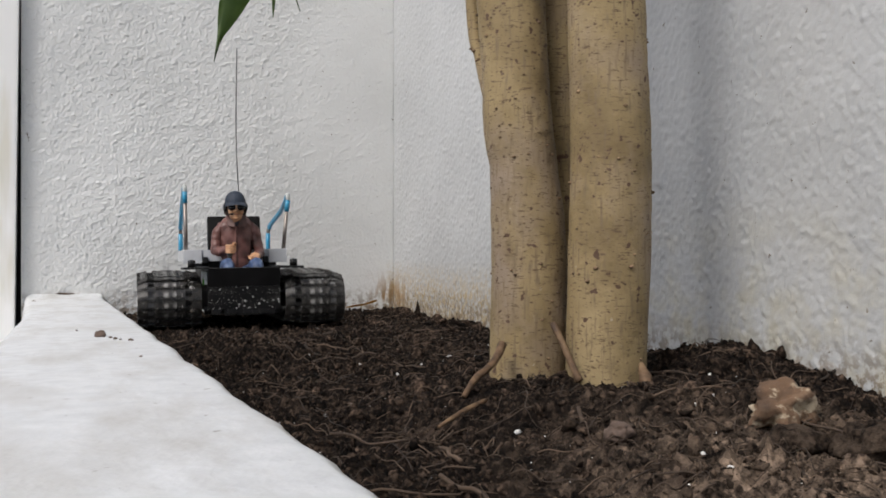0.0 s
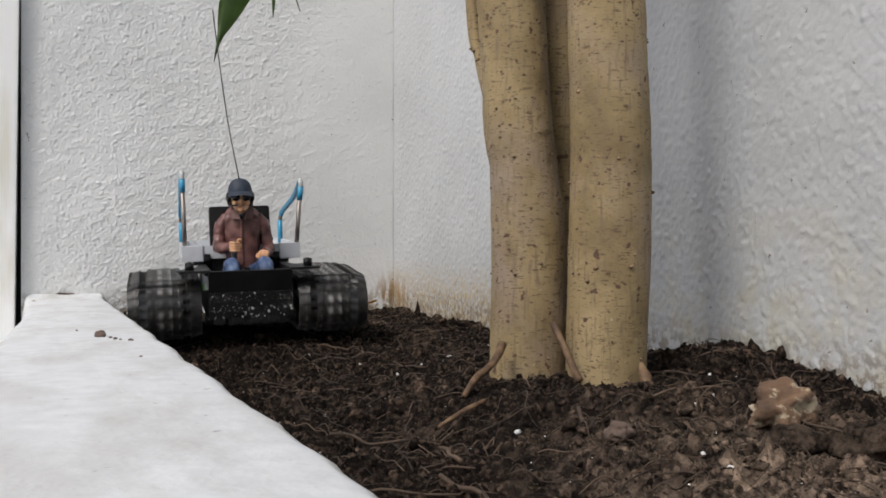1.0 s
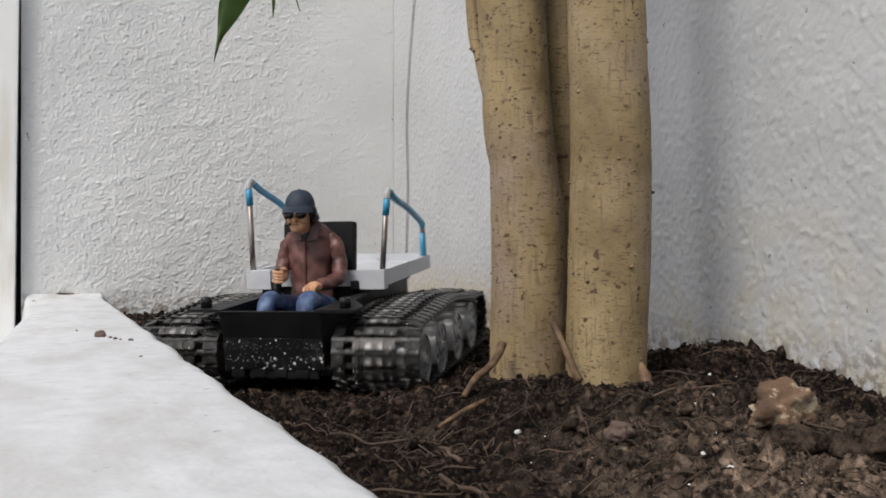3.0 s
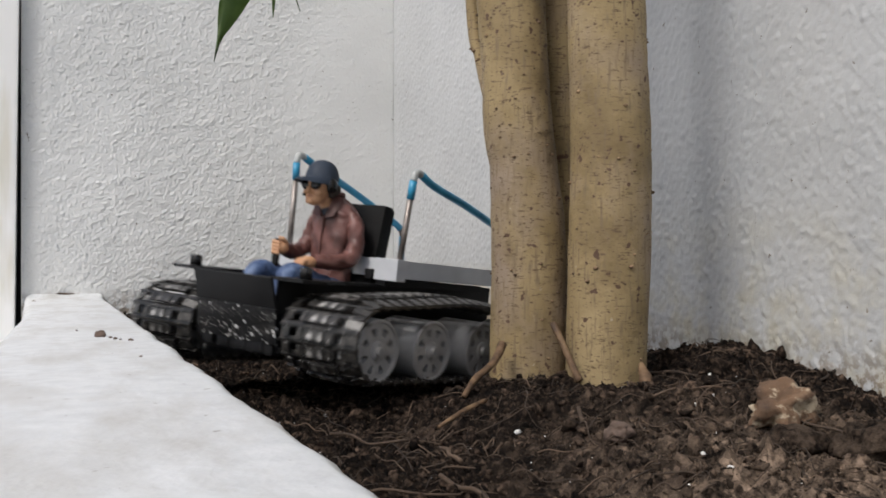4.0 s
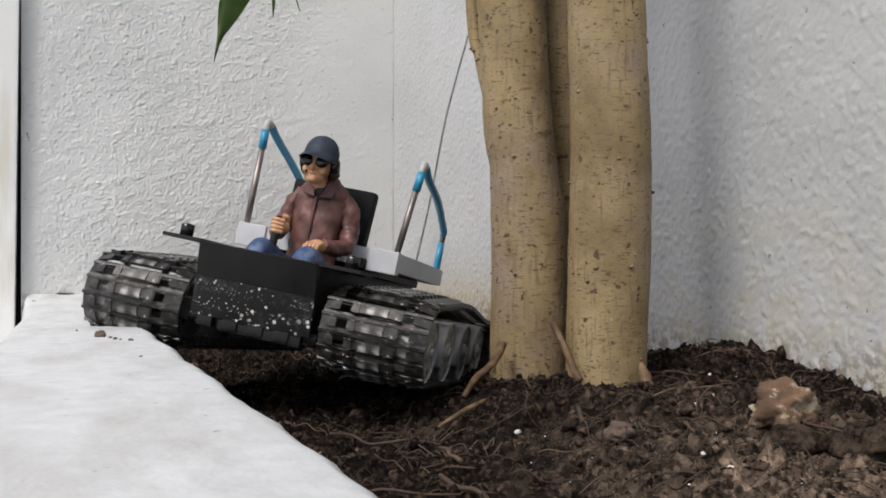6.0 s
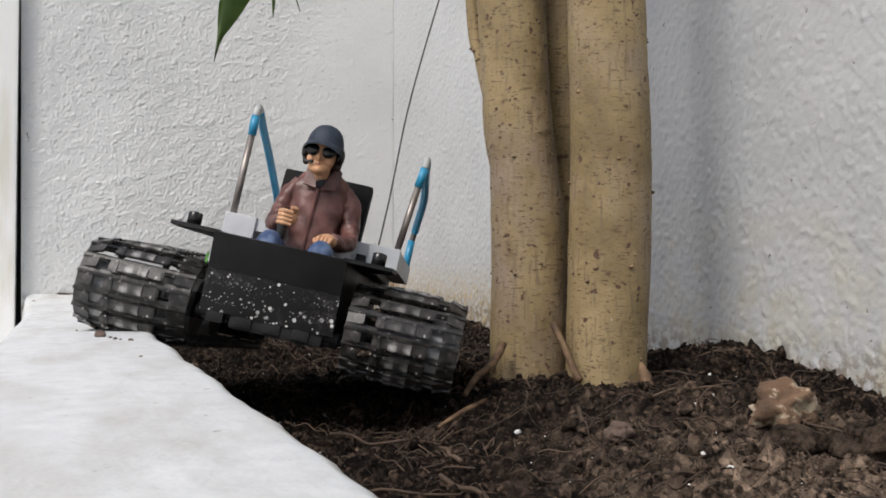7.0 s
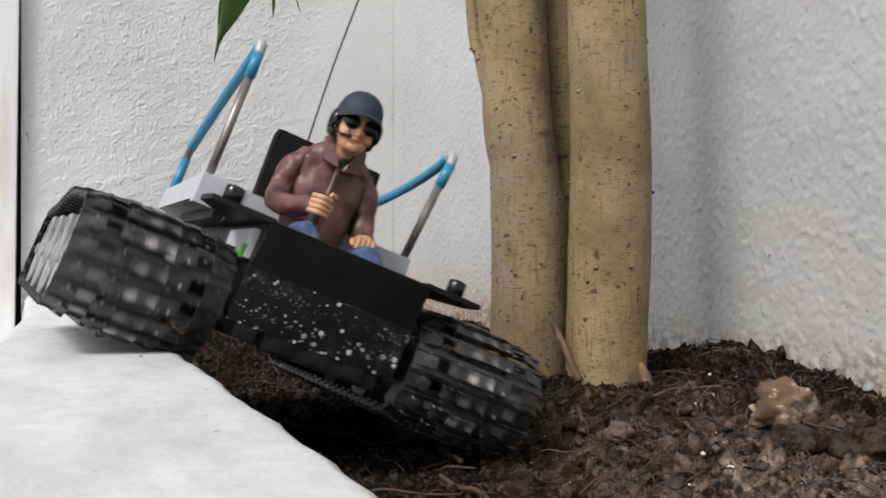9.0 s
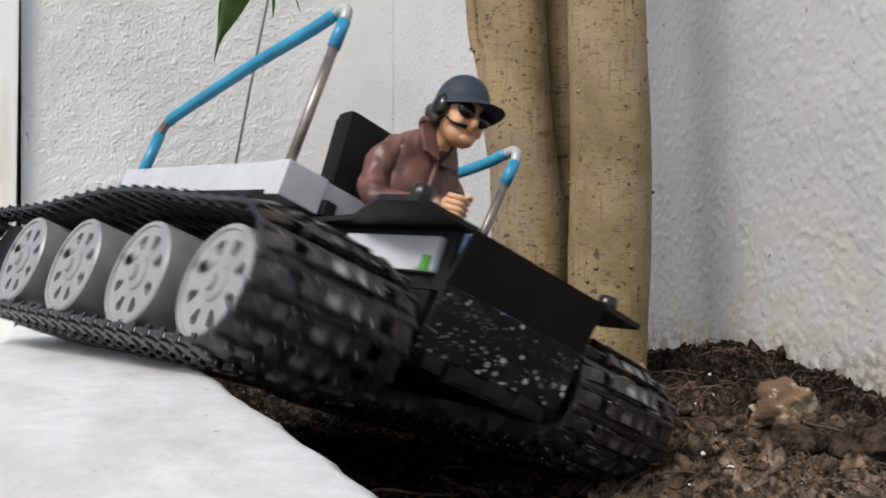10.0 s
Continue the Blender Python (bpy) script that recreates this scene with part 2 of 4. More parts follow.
M_STEEL = mat("steel_tube", [(0.16, 0.135, 0.12), (0.33, 0.30, 0.28)], 0.42, 0.8, scale=90)
M_BLUE = mat("blue_sleeve", [(0.02, 0.20, 0.36), (0.035, 0.29, 0.48)], 0.32, scale=90)
add_mix(M_BLUE, noise_mask(M_BLUE, 160, 0.66, 0.72), (0.15, 0.22, 0.25))
M_CLEAR = mat("clear_cap", [(0.35, 0.37, 0.36), (0.45, 0.47, 0.46)], 0.25, scale=90)
M_GREEN = mat("reflected_green", [(0.05, 0.22, 0.03), (0.10, 0.32, 0.05)], 0.4, scale=200)
M_SKIN = mat("painted_skin", [(0.48, 0.25, 0.13), (0.60, 0.35, 0.20)], 0.5, scale=130)
M_JACKET = mat("painted_jacket", [(0.062, 0.026, 0.022), (0.118, 0.049, 0.041), (0.185, 0.086, 0.074)], 0.42, scale=110, detail=5, bump=0.55, bump_scale=95, dist=0.0020)
M_JEANS = mat("painted_jeans", [(0.018, 0.034, 0.085), (0.045, 0.082, 0.18), (0.125, 0.18, 0.30)], 0.6, scale=150, bump=0.3, bump_scale=260)
M_CAP = mat("painted_cap", [(0.010, 0.017, 0.03), (0.024, 0.037, 0.060)], 0.68, scale=90, bump=0.3, bump_scale=300)
M_GLOSS = mat("gloss_black", [(0.006, 0.006, 0.006), (0.01, 0.01, 0.01)], 0.2, scale=90)
M_SHIRT = mat("painted_shirt", [(0.03, 0.035, 0.05), (0.05, 0.055, 0.07)], 0.6, scale=90)
M_LIP = mat("painted_mouth", [(0.22, 0.07, 0.05), (0.30, 0.11, 0.08)], 0.5, scale=130)
M_HAIR = mat("painted_hair", [(0.018, 0.012, 0.009), (0.035, 0.024, 0.018)], 0.6, scale=200)
M_ROCK = mat("rock", [(0.055, 0.034, 0.022), (0.14, 0.083, 0.048), (0.21, 0.135, 0.085)], 0.9, scale=70, detail=8, bump=0.9, bump_scale=260, dist=0.002)
add_mix(M_ROCK, noise_mask(M_ROCK, 85, 0.515, 0.595, (1, 1, 1.6), 10, 0.65), (0.52, 0.44, 0.32))
M_PEBBLE = mat("pebble", [(0.08, 0.055, 0.042), (0.15, 0.105, 0.082)], 0.85, scale=300, bump=0.6, bump_scale=700)
M_WIRE = mat("wire", [(0.035, 0.035, 0.035), (0.06, 0.06, 0.06)], 0.5)


# ---- mesh helpers ----
def part(name, bm, material, parent=None, label=""):
    me = bpy.data.meshes.new(name)
    bm.to_mesh(me)
    bm.free()
    for m in material if isinstance(material, (list, tuple)) else [material]:
        me.materials.append(m)
    ob = new(name, me)
    ob.parent = parent
    return tagged(ob, label)


def smooth(bm, angle=40):
    for f in bm.faces:
        f.smooth = True
    for e in bm.edges:
        if len(e.link_faces) == 2 and e.calc_face_angle() > radians(angle):
            e.smooth = False
    return bm


def box(bm, x0, x1, y0, y1, z0, z1, bevel=0.0, mi=0, m=None):
    vs = bmesh.ops.create_cube(bm, size=1, matrix=(m or Matrix()) @ Matrix.LocRotScale(((x0 + x1) / 2, (y0 + y1) / 2, (z0 + z1) / 2), None, (x1 - x0, y1 - y0, z1 - z0)))["verts"]
    for f in {f for v in vs for f in v.link_faces}:
        f.material_index = mi
    if bevel:
        bmesh.ops.bevel(bm, geom=list({e for v in vs for e in v.link_edges}), offset=bevel, segments=2, affect="EDGES", profile=0.7)
    return bm


def tube(bm, pts, radii, n=12, mi=0, cap=True, wob=None):
    """A tube along points, with a radius at each."""
    pts = [Vector(p) for p in pts]
    if not isinstance(radii, (list, tuple)):
        radii = [radii] * len(pts)
    rings, side = [], None
    for i, p in enumerate(pts):
        d = (pts[min(i + 1, len(pts) - 1)] - pts[max(i - 1, 0)]).normalized()
        if side is None:
            side = d.orthogonal().normalized()
        side = (side - d * side.dot(d)).normalized()
        up = d.cross(side)
        rings.append([bm.verts.new(p + (side * math.cos(a) + up * math.sin(a)) * radii[i] * (wob(i, a) if wob else 1)) for a in [2 * math.pi * k / n for k in range(n)]])
    for a, b in zip(rings, rings[1:]):
        for k in range(n):
            f = bm.faces.new((a[k], a[(k + 1) % n], b[(k + 1) % n], b[k]))
            f.material_index = mi
    if cap:
        for r in (list(reversed(rings[0])), rings[-1]):
            bm.faces.new(r).material_index = mi
    return bm


def blob(bm, c, r, mi=0, sub=3, m=None, bumpy=0.0):
    """An ellipsoid at c with radii r."""
    vs = bmesh.ops.create_icosphere(bm, subdivisions=sub, radius=1, matrix=Matrix.Translation(c) @ (m or Matrix()) @ Matrix.Diagonal((*r, 1)))["verts"]
    for v in vs:
        if bumpy:
            v.co += (v.co - Vector(c)) * bumpy * noise.noise(v.co * 90)
        for f in v.link_faces:
            f.material_index = mi
    return vs


def spline(pts, n=8):
    """Points along a smooth curve through pts."""
    P = [Vector(p) for p in pts]
    P = [2 * P[0] - P[1]] + P + [2 * P[-1] - P[-2]]
    out = []
    for i in range(1, len(P) - 2):
        a, b, c, d = P[i - 1:i + 3]
        for k in range(n):
            t = k / n
            out.append(0.5 * (2 * b + (c - a) * t + (2 * a - 5 * b + 4 * c - d) * t * t + (3 * b - a - 3 * c + d) * t ** 3))
    return out + [P[-2]]


# ---- the planter: u runs along the back wall, v away along the side wall ----
CORNER, TURN = Vector((-0.053, 1.10, 0.1)), 20.3
PLANTER = pose(*CORNER, 0, 0, TURN)
INV = PLANTER.inverted()
INNER, OUTER = -0.301, -0.3575  # ledge edges


def grid_face(bm, nu, nv, fn, mi=0):
    vs = [[bm.verts.new(fn(i / nu, j / nv)) for j in range(nv + 1)] for i in range(nu + 1)]
    for i in range(nu):
        for j in range(nv):
            bm.faces.new((vs[i][j], vs[i + 1][j], vs[i + 1][j + 1], vs[i][j + 1])).material_index = mi
    return vs


def ledge_z(v):
    """Ledge top, above or below the lens height, at v along the planter."""
    return -0.0476 - 0.0226 * v


def relief(u, v, seed, strength=1.0):
    """Height of the trowelled render, in metres: lumps, broken trowel ridges here and there, and a sandy grain."""
    q = Vector((u + 0.3 * v, v - 0.35 * u, seed))
    big = noise.noise(Vector((q.x * 22, q.y * 30, seed)))
    warp = 0.9 * noise.noise(q * 50)
    lump_ = noise.noise(Vector((q.x * 80 + warp, q.y * 110, seed + 3)))
    w = Vector((q.x * 150 + 1.6 * warp, q.y * 300 + 1.3 * noise.noise(q * 70 + Vector((5, 5, 5))), seed))
    where = min(1.0, max(0.0, 0.45 + 1.1 * noise.noise(q * 15 + Vector((2, 7, 1)))))
    ridge = max(0.0, 0.75 - 3.2 * abs(noise.noise(w))) * where
    bead = max(0.0, noise.noise(q * 260) - 0.18)
    grain = noise.noise(q * 400) + 0.8 * noise.noise(q * 760)
    return strength * (0.00042 * ridge + 0.00085 * min(0.45, max(-0.1, lump_)) + 0.0013 * min(0.35, bead) + 0.00036 * grain + 0.0004 * big)


def stipple(u, v, seed, strength=1.0):
    """Height of the spattered render on the side wall."""
    q = Vector((u, v, seed))
    spot = max(0.0, noise.noise(q * 190) - 0.12)
    return strength * (0.0010 * min(0.4, spot) + 0.00022 * noise.noise(q * 95) + 0.00038 * noise.noise(q * 300) + 0.00032 * noise.noise(q * 560) + 0.0004 * noise.noise(q * 24))


def wall(name, u0, u1, z0, z1, nu, nz, frame_fn, body, seed, label, relief_fn, paint, soft_from=None):
    """A wall whose face is a sheet of real relief in front of its body."""
    bm = bmesh.new()
    vs = []
    for i in range(nu + 1):
        row = []
        for j in range(nz + 1):
            u, z = u0 + (u1 - u0) * i / nu, z0 + (z1 - z0) * j / nz
            edge = min(1.0, min(i, nu - i, j, nz - j) / 3)
            k = 1.0 if soft_from is None else 0.5 + 0.5 * min(1, max(0, (soft_from - u) / 0.08))
            row.append(bm.verts.new(frame_fn(u, z, (relief_fn(u, z, seed, k) + 0.0006) * edge)))
        vs.append(row)
    for i in range(nu):
        for j in range(nz):
            bm.faces.new((vs[i][j], vs[i + 1][j], vs[i + 1][j + 1], vs[i][j + 1])).smooth = True
    box(bm, *body)
    ob = part(name, bm, paint)
    ob.matrix_world = PLANTER
    return tagged(ob, label, "wall", kind="structure")


def walls():
    wall("wall_back", -0.373, 0.0, -0.1, 0.36, 520, 600, lambda u, z, d: (u, -0.0004 - d, z), (-0.373, 0.1, 0.0, 0.1, -0.4, 0.9), 1.7,
         "white painted wall with rough trowelled render", relief, M_WALL, -0.07)
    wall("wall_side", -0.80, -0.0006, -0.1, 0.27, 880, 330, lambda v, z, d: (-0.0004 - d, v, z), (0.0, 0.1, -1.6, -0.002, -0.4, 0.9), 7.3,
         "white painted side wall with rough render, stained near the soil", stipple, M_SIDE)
    bm = bmesh.new()
    box(bm, -0.62, -0.3775, -0.012, 0.1, -0.4, 0.9, 0.002)
    ob = part("door_jamb", bm, M_JAMB)
    ob.matrix_world = PLANTER @ pose(0, 0, 0, 0, 0.75, 0)
    tagged(ob, "smooth white painted door jamb beside a dark gap", "door jamb", kind="structure")
    bm = bmesh.new()
    box(bm, -0.385, -0.3735, 0.02, 0.09, -0.4, 0.9)
    ob = part("gap_backing", bm, M_DARK)
    ob.matrix_world = PLANTER
    tagged(ob, "dark open joint between wall and door jamb", "joint", kind="structure")


def ledge():
    bm = bmesh.new()
    prof = [(OUTER, -0.3), (OUTER, -0.006), (OUTER + 0.002, -0.002), (OUTER + 0.006, 0), (INNER - 0.0025, 0), (INNER - 0.0002, -0.0004), (INNER + 0.0015, -0.0014), (INNER + 0.0026, -0.0034), (INNER + 0.003, -0.3)]
    n = 240
    rings = []
    for i in range(n + 1):
        v = -1.3 + 1.299 * i / n
        z = ledge_z(v) + 0.0045 * max(0.0, 1 + v / 0.035) ** 2 + 0.0005 * noise.noise((4, v * 40, 1))
        flare = -0.0128 * max(0.0, 1 + v / 0.4)
        rings.append([bm.verts.new((u + (flare if k < 4 else 0) + (0.0016 * noise.noise((1, v * 22, 3)) + 0.0007 * noise.noise((2, v * 90, 3))) * (k > 3), v, z + h if h > -0.2 else h)) for k, (u, h) in enumerate(prof)])
    for a, b in zip(rings, rings[1:]):
        for k in range(len(prof) - 1):
            bm.faces.new((a[k], a[k + 1], b[k + 1], b[k]))
    bm.faces.new(rings[0])
    bm.faces.new(list(reversed(rings[-1])))
    bmesh.ops.recalc_face_normals(bm, faces=bm.faces)
    ob = part("planter_ledge", smooth(bm), M_LEDGE)
    ob.matrix_world = PLANTER
    tagged(ob, "white painted planter ledge with worn rounded edge", "ledge", kind="structure")


# soil heights at places (x, y, z), blended between
SOIL = [(-0.10, 1.0, 0.037), (-0.18, 0.83, 0.038), (0.0, 0.86, 0.036), (-0.15, 0.74, 0.039), (-0.07, 0.76, 0.04), (-0.11, 0.61, 0.021), (-0.05, 0.62, 0.025), (0.0, 0.65, 0.032),
        (-0.06, 0.52, 0.024), (-0.045, 0.43, 0.022), (0.0, 0.5, 0.03), (-0.01, 0.40, 0.026), (0.02, 0.3, 0.026), (0.02, 0.2, 0.03), (0.06, 0.45, 0.043), (0.035, 0.46, 0.042),
        (0.10, 0.44, 0.043), (0.08, 0.34, 0.036), (0.10, 0.24, 0.034), (0.145, 0.5, 0.053), (0.15, 0.45, 0.042), (0.18, 0.4, 0.035), (0.2, 0.3, 0.03), (0.05, 0.7, 0.036)]
SP = np.array(SOIL)


def soil_z(x, y):
    d = (SP[:, 0] - x) ** 2 + (SP[:, 1] - y) ** 2 + 0.0006
    w = d ** -1.7
    z = float((w * SP[:, 2]).sum() / w.sum())
    q = Vector((x, y, 0))
    warp = q + 0.004 * noise.noise_vector(q * 90)
    d = noise.voronoi(Vector((warp.x, warp.y, 0.3)) * 95)[0]
    e = noise.voronoi(Vector((warp.x, warp.y, 0.7)) * 230)[0]
    clod = 0.011 * max(0.0, 0.5 - d[0]) * (0.5 + noise.noise(q * 33)) + 0.0052 * max(0.0, 0.6 - e[0])
    return z - 0.0036 + 0.0035 * noise.noise(q * 28) + 0.0034 * noise.noise(q * 60) + clod + 0.0022 * noise.noise(q * 170) + 0.0016 * noise.noise(q * 430) + 0.0014 * noise.noise(q * 1100)


def in_planter(u, v):
    p = PLANTER @ Vector((u, v, 0))
    return p.x, p.y


def soil():
    nu, nv = 300, 820
    bm = bmesh.new()

    def fn(a, b):
        b = b ** 0.8
        x, y = in_planter(INNER - 0.002 + 0.305 * a, -1.02 + 1.022 * b)
        return (x, y, soil_z(x, y))
    grid_face(bm, nu, nv, fn)
    ob = part("soil", smooth(bm, 180), M_SOIL)
    bed = tagged(ob, "dark crumbly potting soil filling the planter", "soil", kind="structure")
    bm = bmesh.new()
    grid_face(bm, 4, 4, lambda a, b: (-40 + 80 * a, -40 + 80 * b, -0.3))
    tagged(part("ground", bm, M_LEDGE), "pale paved ground outside the planter", "ground", kind="structure")
    return bed


def scatter(name, count, small, large, material, label, seed, sub=1, flat=0.6, sink=0.55, power=2.2, single=0, bed=None):
    """Many small lumps lying on the soil, in one mesh; the larger ones near the open end apart, up to a number."""
    rng = np.random.default_rng(seed)
    bm = bmesh.new()
    bmesh.ops.create_icosphere(bm, subdivisions=sub, radius=1)
    base = np.array([v.co[:] for v in bm.verts])
    tri = np.array([[v.index for v in f.verts] for f in bm.faces])
    bm.free()
    V, F = [], []
    for i in range(count):
        u, v = rng.uniform(INNER + 0.006, -0.004), -0.95 + 0.94 * rng.uniform() ** 1.35
        x, y = in_planter(u, v)
        r = small + (large - small) * rng.uniform() ** (power * 2)
        q, _ = np.linalg.qr(rng.normal(size=(3, 3)))
        shape = base * (1 + 0.45 * np.sin(base @ rng.normal(size=(3, 1)) * 2.5 + rng.uniform(0, 6)) + rng.uniform(-0.28, 0.28, (len(base), 1))) * np.array([1, rng.uniform(0.6, 1), flat * rng.uniform(0.6, 1)])
        pts = (shape @ q) * r + np.array([x, y, soil_z(x, y) + r * (0.5 - sink)])
        if single and v < -0.52 and r > small * 1.05:
            single -= 1
            me = bpy.data.meshes.new("clod")
            me.from_pydata(pts.tolist(), [], tri.tolist())
            me.polygons.foreach_set("use_smooth", [True] * len(me.polygons))
            me.materials.append(M_SINGLE)
            new("clod", me).parent = bed
            continue
        F.append(tri + len(V) * len(base))
        V.append(pts)
    me = bpy.data.meshes.new(name)
    me.from_pydata(np.concatenate(V).tolist(), [], np.concatenate(F).tolist())
    me.polygons.foreach_set("use_smooth", [True] * len(me.polygons))
    me.materials.append(material)
    return tagged(new(name, me), label, name.replace("_", " "), kind="stuff")


def fibres(name, label, count, short, long_, thin, thick, seed):
    rng = random.Random(seed)
    bm = bmesh.new()
    for i in range(count):
        u, v = rng.uniform(INNER + 0.02, -0.01), -0.93 + 0.85 * rng.random() ** 1.5
        x, y = in_planter(u, v)
        a, n, pts = rng.uniform(0, 6.28), rng.uniform(short, long_), []
        for k in range(5):
            a += rng.uniform(-0.5, 0.5)
            x, y = x + math.cos(a) * n / 4, y + math.sin(a) * n / 4
            pts.append((x, y, soil_z(x, y) + 0.0012 + rng.uniform(-0.001, 0.0022)))
        tube(bm, spline(pts, 3), rng.uniform(thin, thick), 6)
    return tagged(part(name, smooth(bm, 180), M_FIBRE), label, name.replace("_", " "), kind="stuff")


walls()
ledge()
soil_bed = soil()
scatter("soil_crumbs", 34000, 0.0003, 0.0028, M_CLOD, "loose dark brown soil crumbs and bark bits", 11)
scatter("soil_clods", 1100, 0.0018, 0.0066, M_CLOD, "larger dark brown soil clods", 31, sub=2, sink=0.5, single=290, bed=soil_bed)
scatter("perlite_grains", 520, 0.0003, 0.0017, M_PERLITE, "scattered white perlite grains in the soil", 23, sink=0.15)
fibres("root_fibres", "thin brown root fibres lying on soil", 900, 0.010, 0.034, 0.00010, 0.00034, 5)
fibres("twig_bits", "longer brown twigs and root pieces lying on soil", 70, 0.022, 0.055, 0.00035, 0.0009, 17)


# ---- the tree ----
def stem_points(pts, radii, n=16):
    P = spline(pts, n)
    R = np.interp(np.linspace(0, 1, len(P)), np.linspace(0, 1, len(radii)), radii)
    return P, [float(r) for r in R]


def leaf_mesh(length, width, curl, seed, bend=0.002):
    """A thin pointed leaf with a folded midrib and a long drip tip, along -z."""
    bm = bmesh.new()
    n, rows = 14, []
    for i in range(n + 1):
        t = i / n
        w = width * 0.5 * math.sin(math.pi * min(1, t * 1.18)) ** 0.8 * (1 - 0.25 * t) if t < 0.83 else width * 0.07 * (1.02 - t) / 0.19
        row = []
        for k in (-2, -1, 0, 1, 2):
            x = w * k / 2
            wave = 0.0012 * math.sin(7 * t + seed) * abs(k) / 2
            row.append(bm.verts.new((x + bend * t * t, abs(k) * w * 0.16 + curl * t * t + wave, -length * t)))
        rows.append(row)
    for a, b in zip(rows, rows[1:]):
        for k in range(4):
            bm.faces.new((a[k], a[k + 1], b[k + 1], b[k]))
    ext = bmesh.ops.solidify(bm, geom=bm.faces[:], thickness=0.0003)
    return smooth(bm, 60)


def tree():
    root = new("tree")
    tagged(root, "young fig tree with smooth tan trunks rising from soil", "tree")
    warts = bmesh.new()
    rng = random.Random(3)

    def stem(name, pts, radii, seed, count):
        bm = bmesh.new()
        P, R = stem_points(pts, radii)

        def wob(i, a):
            c, s_ = math.cos(a), math.sin(a)
            return 1 + 0.022 * noise.noise((c * 1.2 + seed, s_ * 1.2, i * 0.12)) + 0.014 * noise.noise((c * 3 + seed, s_ * 3, i * 0.35)) + 0.008 * noise.noise((c * 9 + seed, s_ * 9, i * 1.1))
        tube(bm, P, R, 64, wob=wob)
        for _ in range(count):
            i = rng.randrange(len(P) - 1)
            a, f = rng.uniform(0, 6.28), rng.random()
            c = P[i].lerp(P[i + 1], f) + Vector((math.cos(a), math.sin(a), 0)) * R[i] * 1.0
            r = rng.uniform(0.0003, 0.0008) if rng.random() < 0.85 else rng.uniform(0.0008, 0.0013)
            blob(warts, c, (r * 1.3, r * 1.3, r * 0.8), sub=1)
        return part(name, smooth(bm, 180), M_BARK, root)
    stem("trunk", [(0.0750, 0.47, 0.02), (0.0755, 0.47, 0.053), (0.0770, 0.47, 0.0976), (0.0776, 0.47, 0.142), (0.0764, 0.47, 0.18), (0.0752, 0.47, 0.215), (0.0735, 0.472, 0.255), (0.072, 0.474, 0.31), (0.070, 0.478, 0.40), (0.066, 0.485, 0.62)],
         [0.0192, 0.0186, 0.0190, 0.0186, 0.0182, 0.0179, 0.0176, 0.0172, 0.016, 0.0130], 1, 260)
    stem("trunk", [(0.0414, 0.492, 0.02), (0.0414, 0.492, 0.0565), (0.0417, 0.492, 0.0975), (0.0388, 0.492, 0.141), (0.0362, 0.492, 0.160), (0.0349, 0.493, 0.188), (0.0328, 0.494, 0.2206), (0.031, 0.496, 0.255), (0.029, 0.498, 0.31), (0.024, 0.504, 0.40), (0.012, 0.52, 0.62)],
         [0.0192, 0.0185, 0.0182, 0.0164, 0.0169, 0.0162, 0.0166, 0.016, 0.0155, 0.0145, 0.0120], 5, 320)
    stem("stem", [(0.062, 0.512, 0.04), (0.0585, 0.512, 0.14), (0.056, 0.513, 0.24), (0.054, 0.53, 0.60)], [0.009, 0.0095, 0.008], 9, 40)
    stem("stem", [(0.024, 0.505, 0.17), (0.019, 0.507, 0.195), (0.0145, 0.51, 0.23), (0.008, 0.52, 0.42)], [0.003, 0.0034, 0.0038], 13, 10)
    tagged(part("lenticels", warts, M_WART, root, "small dark raised bark pores"), kind="stuff")
    # roots at the foot
    for pts, radii in (([(0.0275, 0.470, 0.056), (0.024, 0.462, 0.050), (0.020, 0.455, 0.0465), (0.014, 0.448, 0.0425), (0.009, 0.44, 0.036)], [0.0021, 0.0017, 0.0016, 0.0012]),
                       ([(0.0500, 0.462, 0.066), (0.0535, 0.455, 0.058), (0.0565, 0.450, 0.050), (0.060, 0.446, 0.042)], [0.0016, 0.0014, 0.0015, 0.0018]),
                       ([(0.088, 0.452, 0.049), (0.089, 0.447, 0.043), (0.0895, 0.444, 0.036)], [0.0012, 0.003, 0.0032]),
                       ([(0.018, 0.43, 0.036), (0.008, 0.415, 0.0335), (-0.002, 0.405, 0.029)], [0.0009, 0.0012, 0.0007])):
        bm = bmesh.new()
        P, R = stem_points(pts, radii, 6)
        tube(bm, P, R, 12, wob=lambda i, a: 1 + 0.18 * noise.noise((math.cos(a) * 2, math.sin(a) * 2, i * 0.5)))
        part("root", smooth(bm, 180), M_ROOT, root)
    # a hanging twig with drooping leaves
    bm = bmesh.new()
    P, R = stem_points([(0.0085, 0.52, 0.40), (-0.05, 0.60, 0.36), (-0.105, 0.65, 0.325), (-0.125, 0.665, 0.305)], [0.0014, 0.0011, 0.0008], 8)
    tube(bm, P, R, 8)
    part("twig", smooth(bm, 180), M_ROOT, root)
    for loc, rot, ln, wd, curl, seed in (((-0.1135, 0.66, 0.300), (4, 38, 12), 0.084, 0.0225, -0.006, 1), ((-0.104, 0.668, 0.338), (2, 3, 66), 0.086, 0.028, 0.004, 2), ((-0.1085, 0.66, 0.334), (-6, -6, 64), 0.080, 0.026, -0.003, 3)):
        ob = part("leaf", leaf_mesh(ln, wd, curl, seed, 0.022 if seed == 1 else 0.002), M_LEAF, root)
        ob.matrix_basis = pose(*loc, *rot)
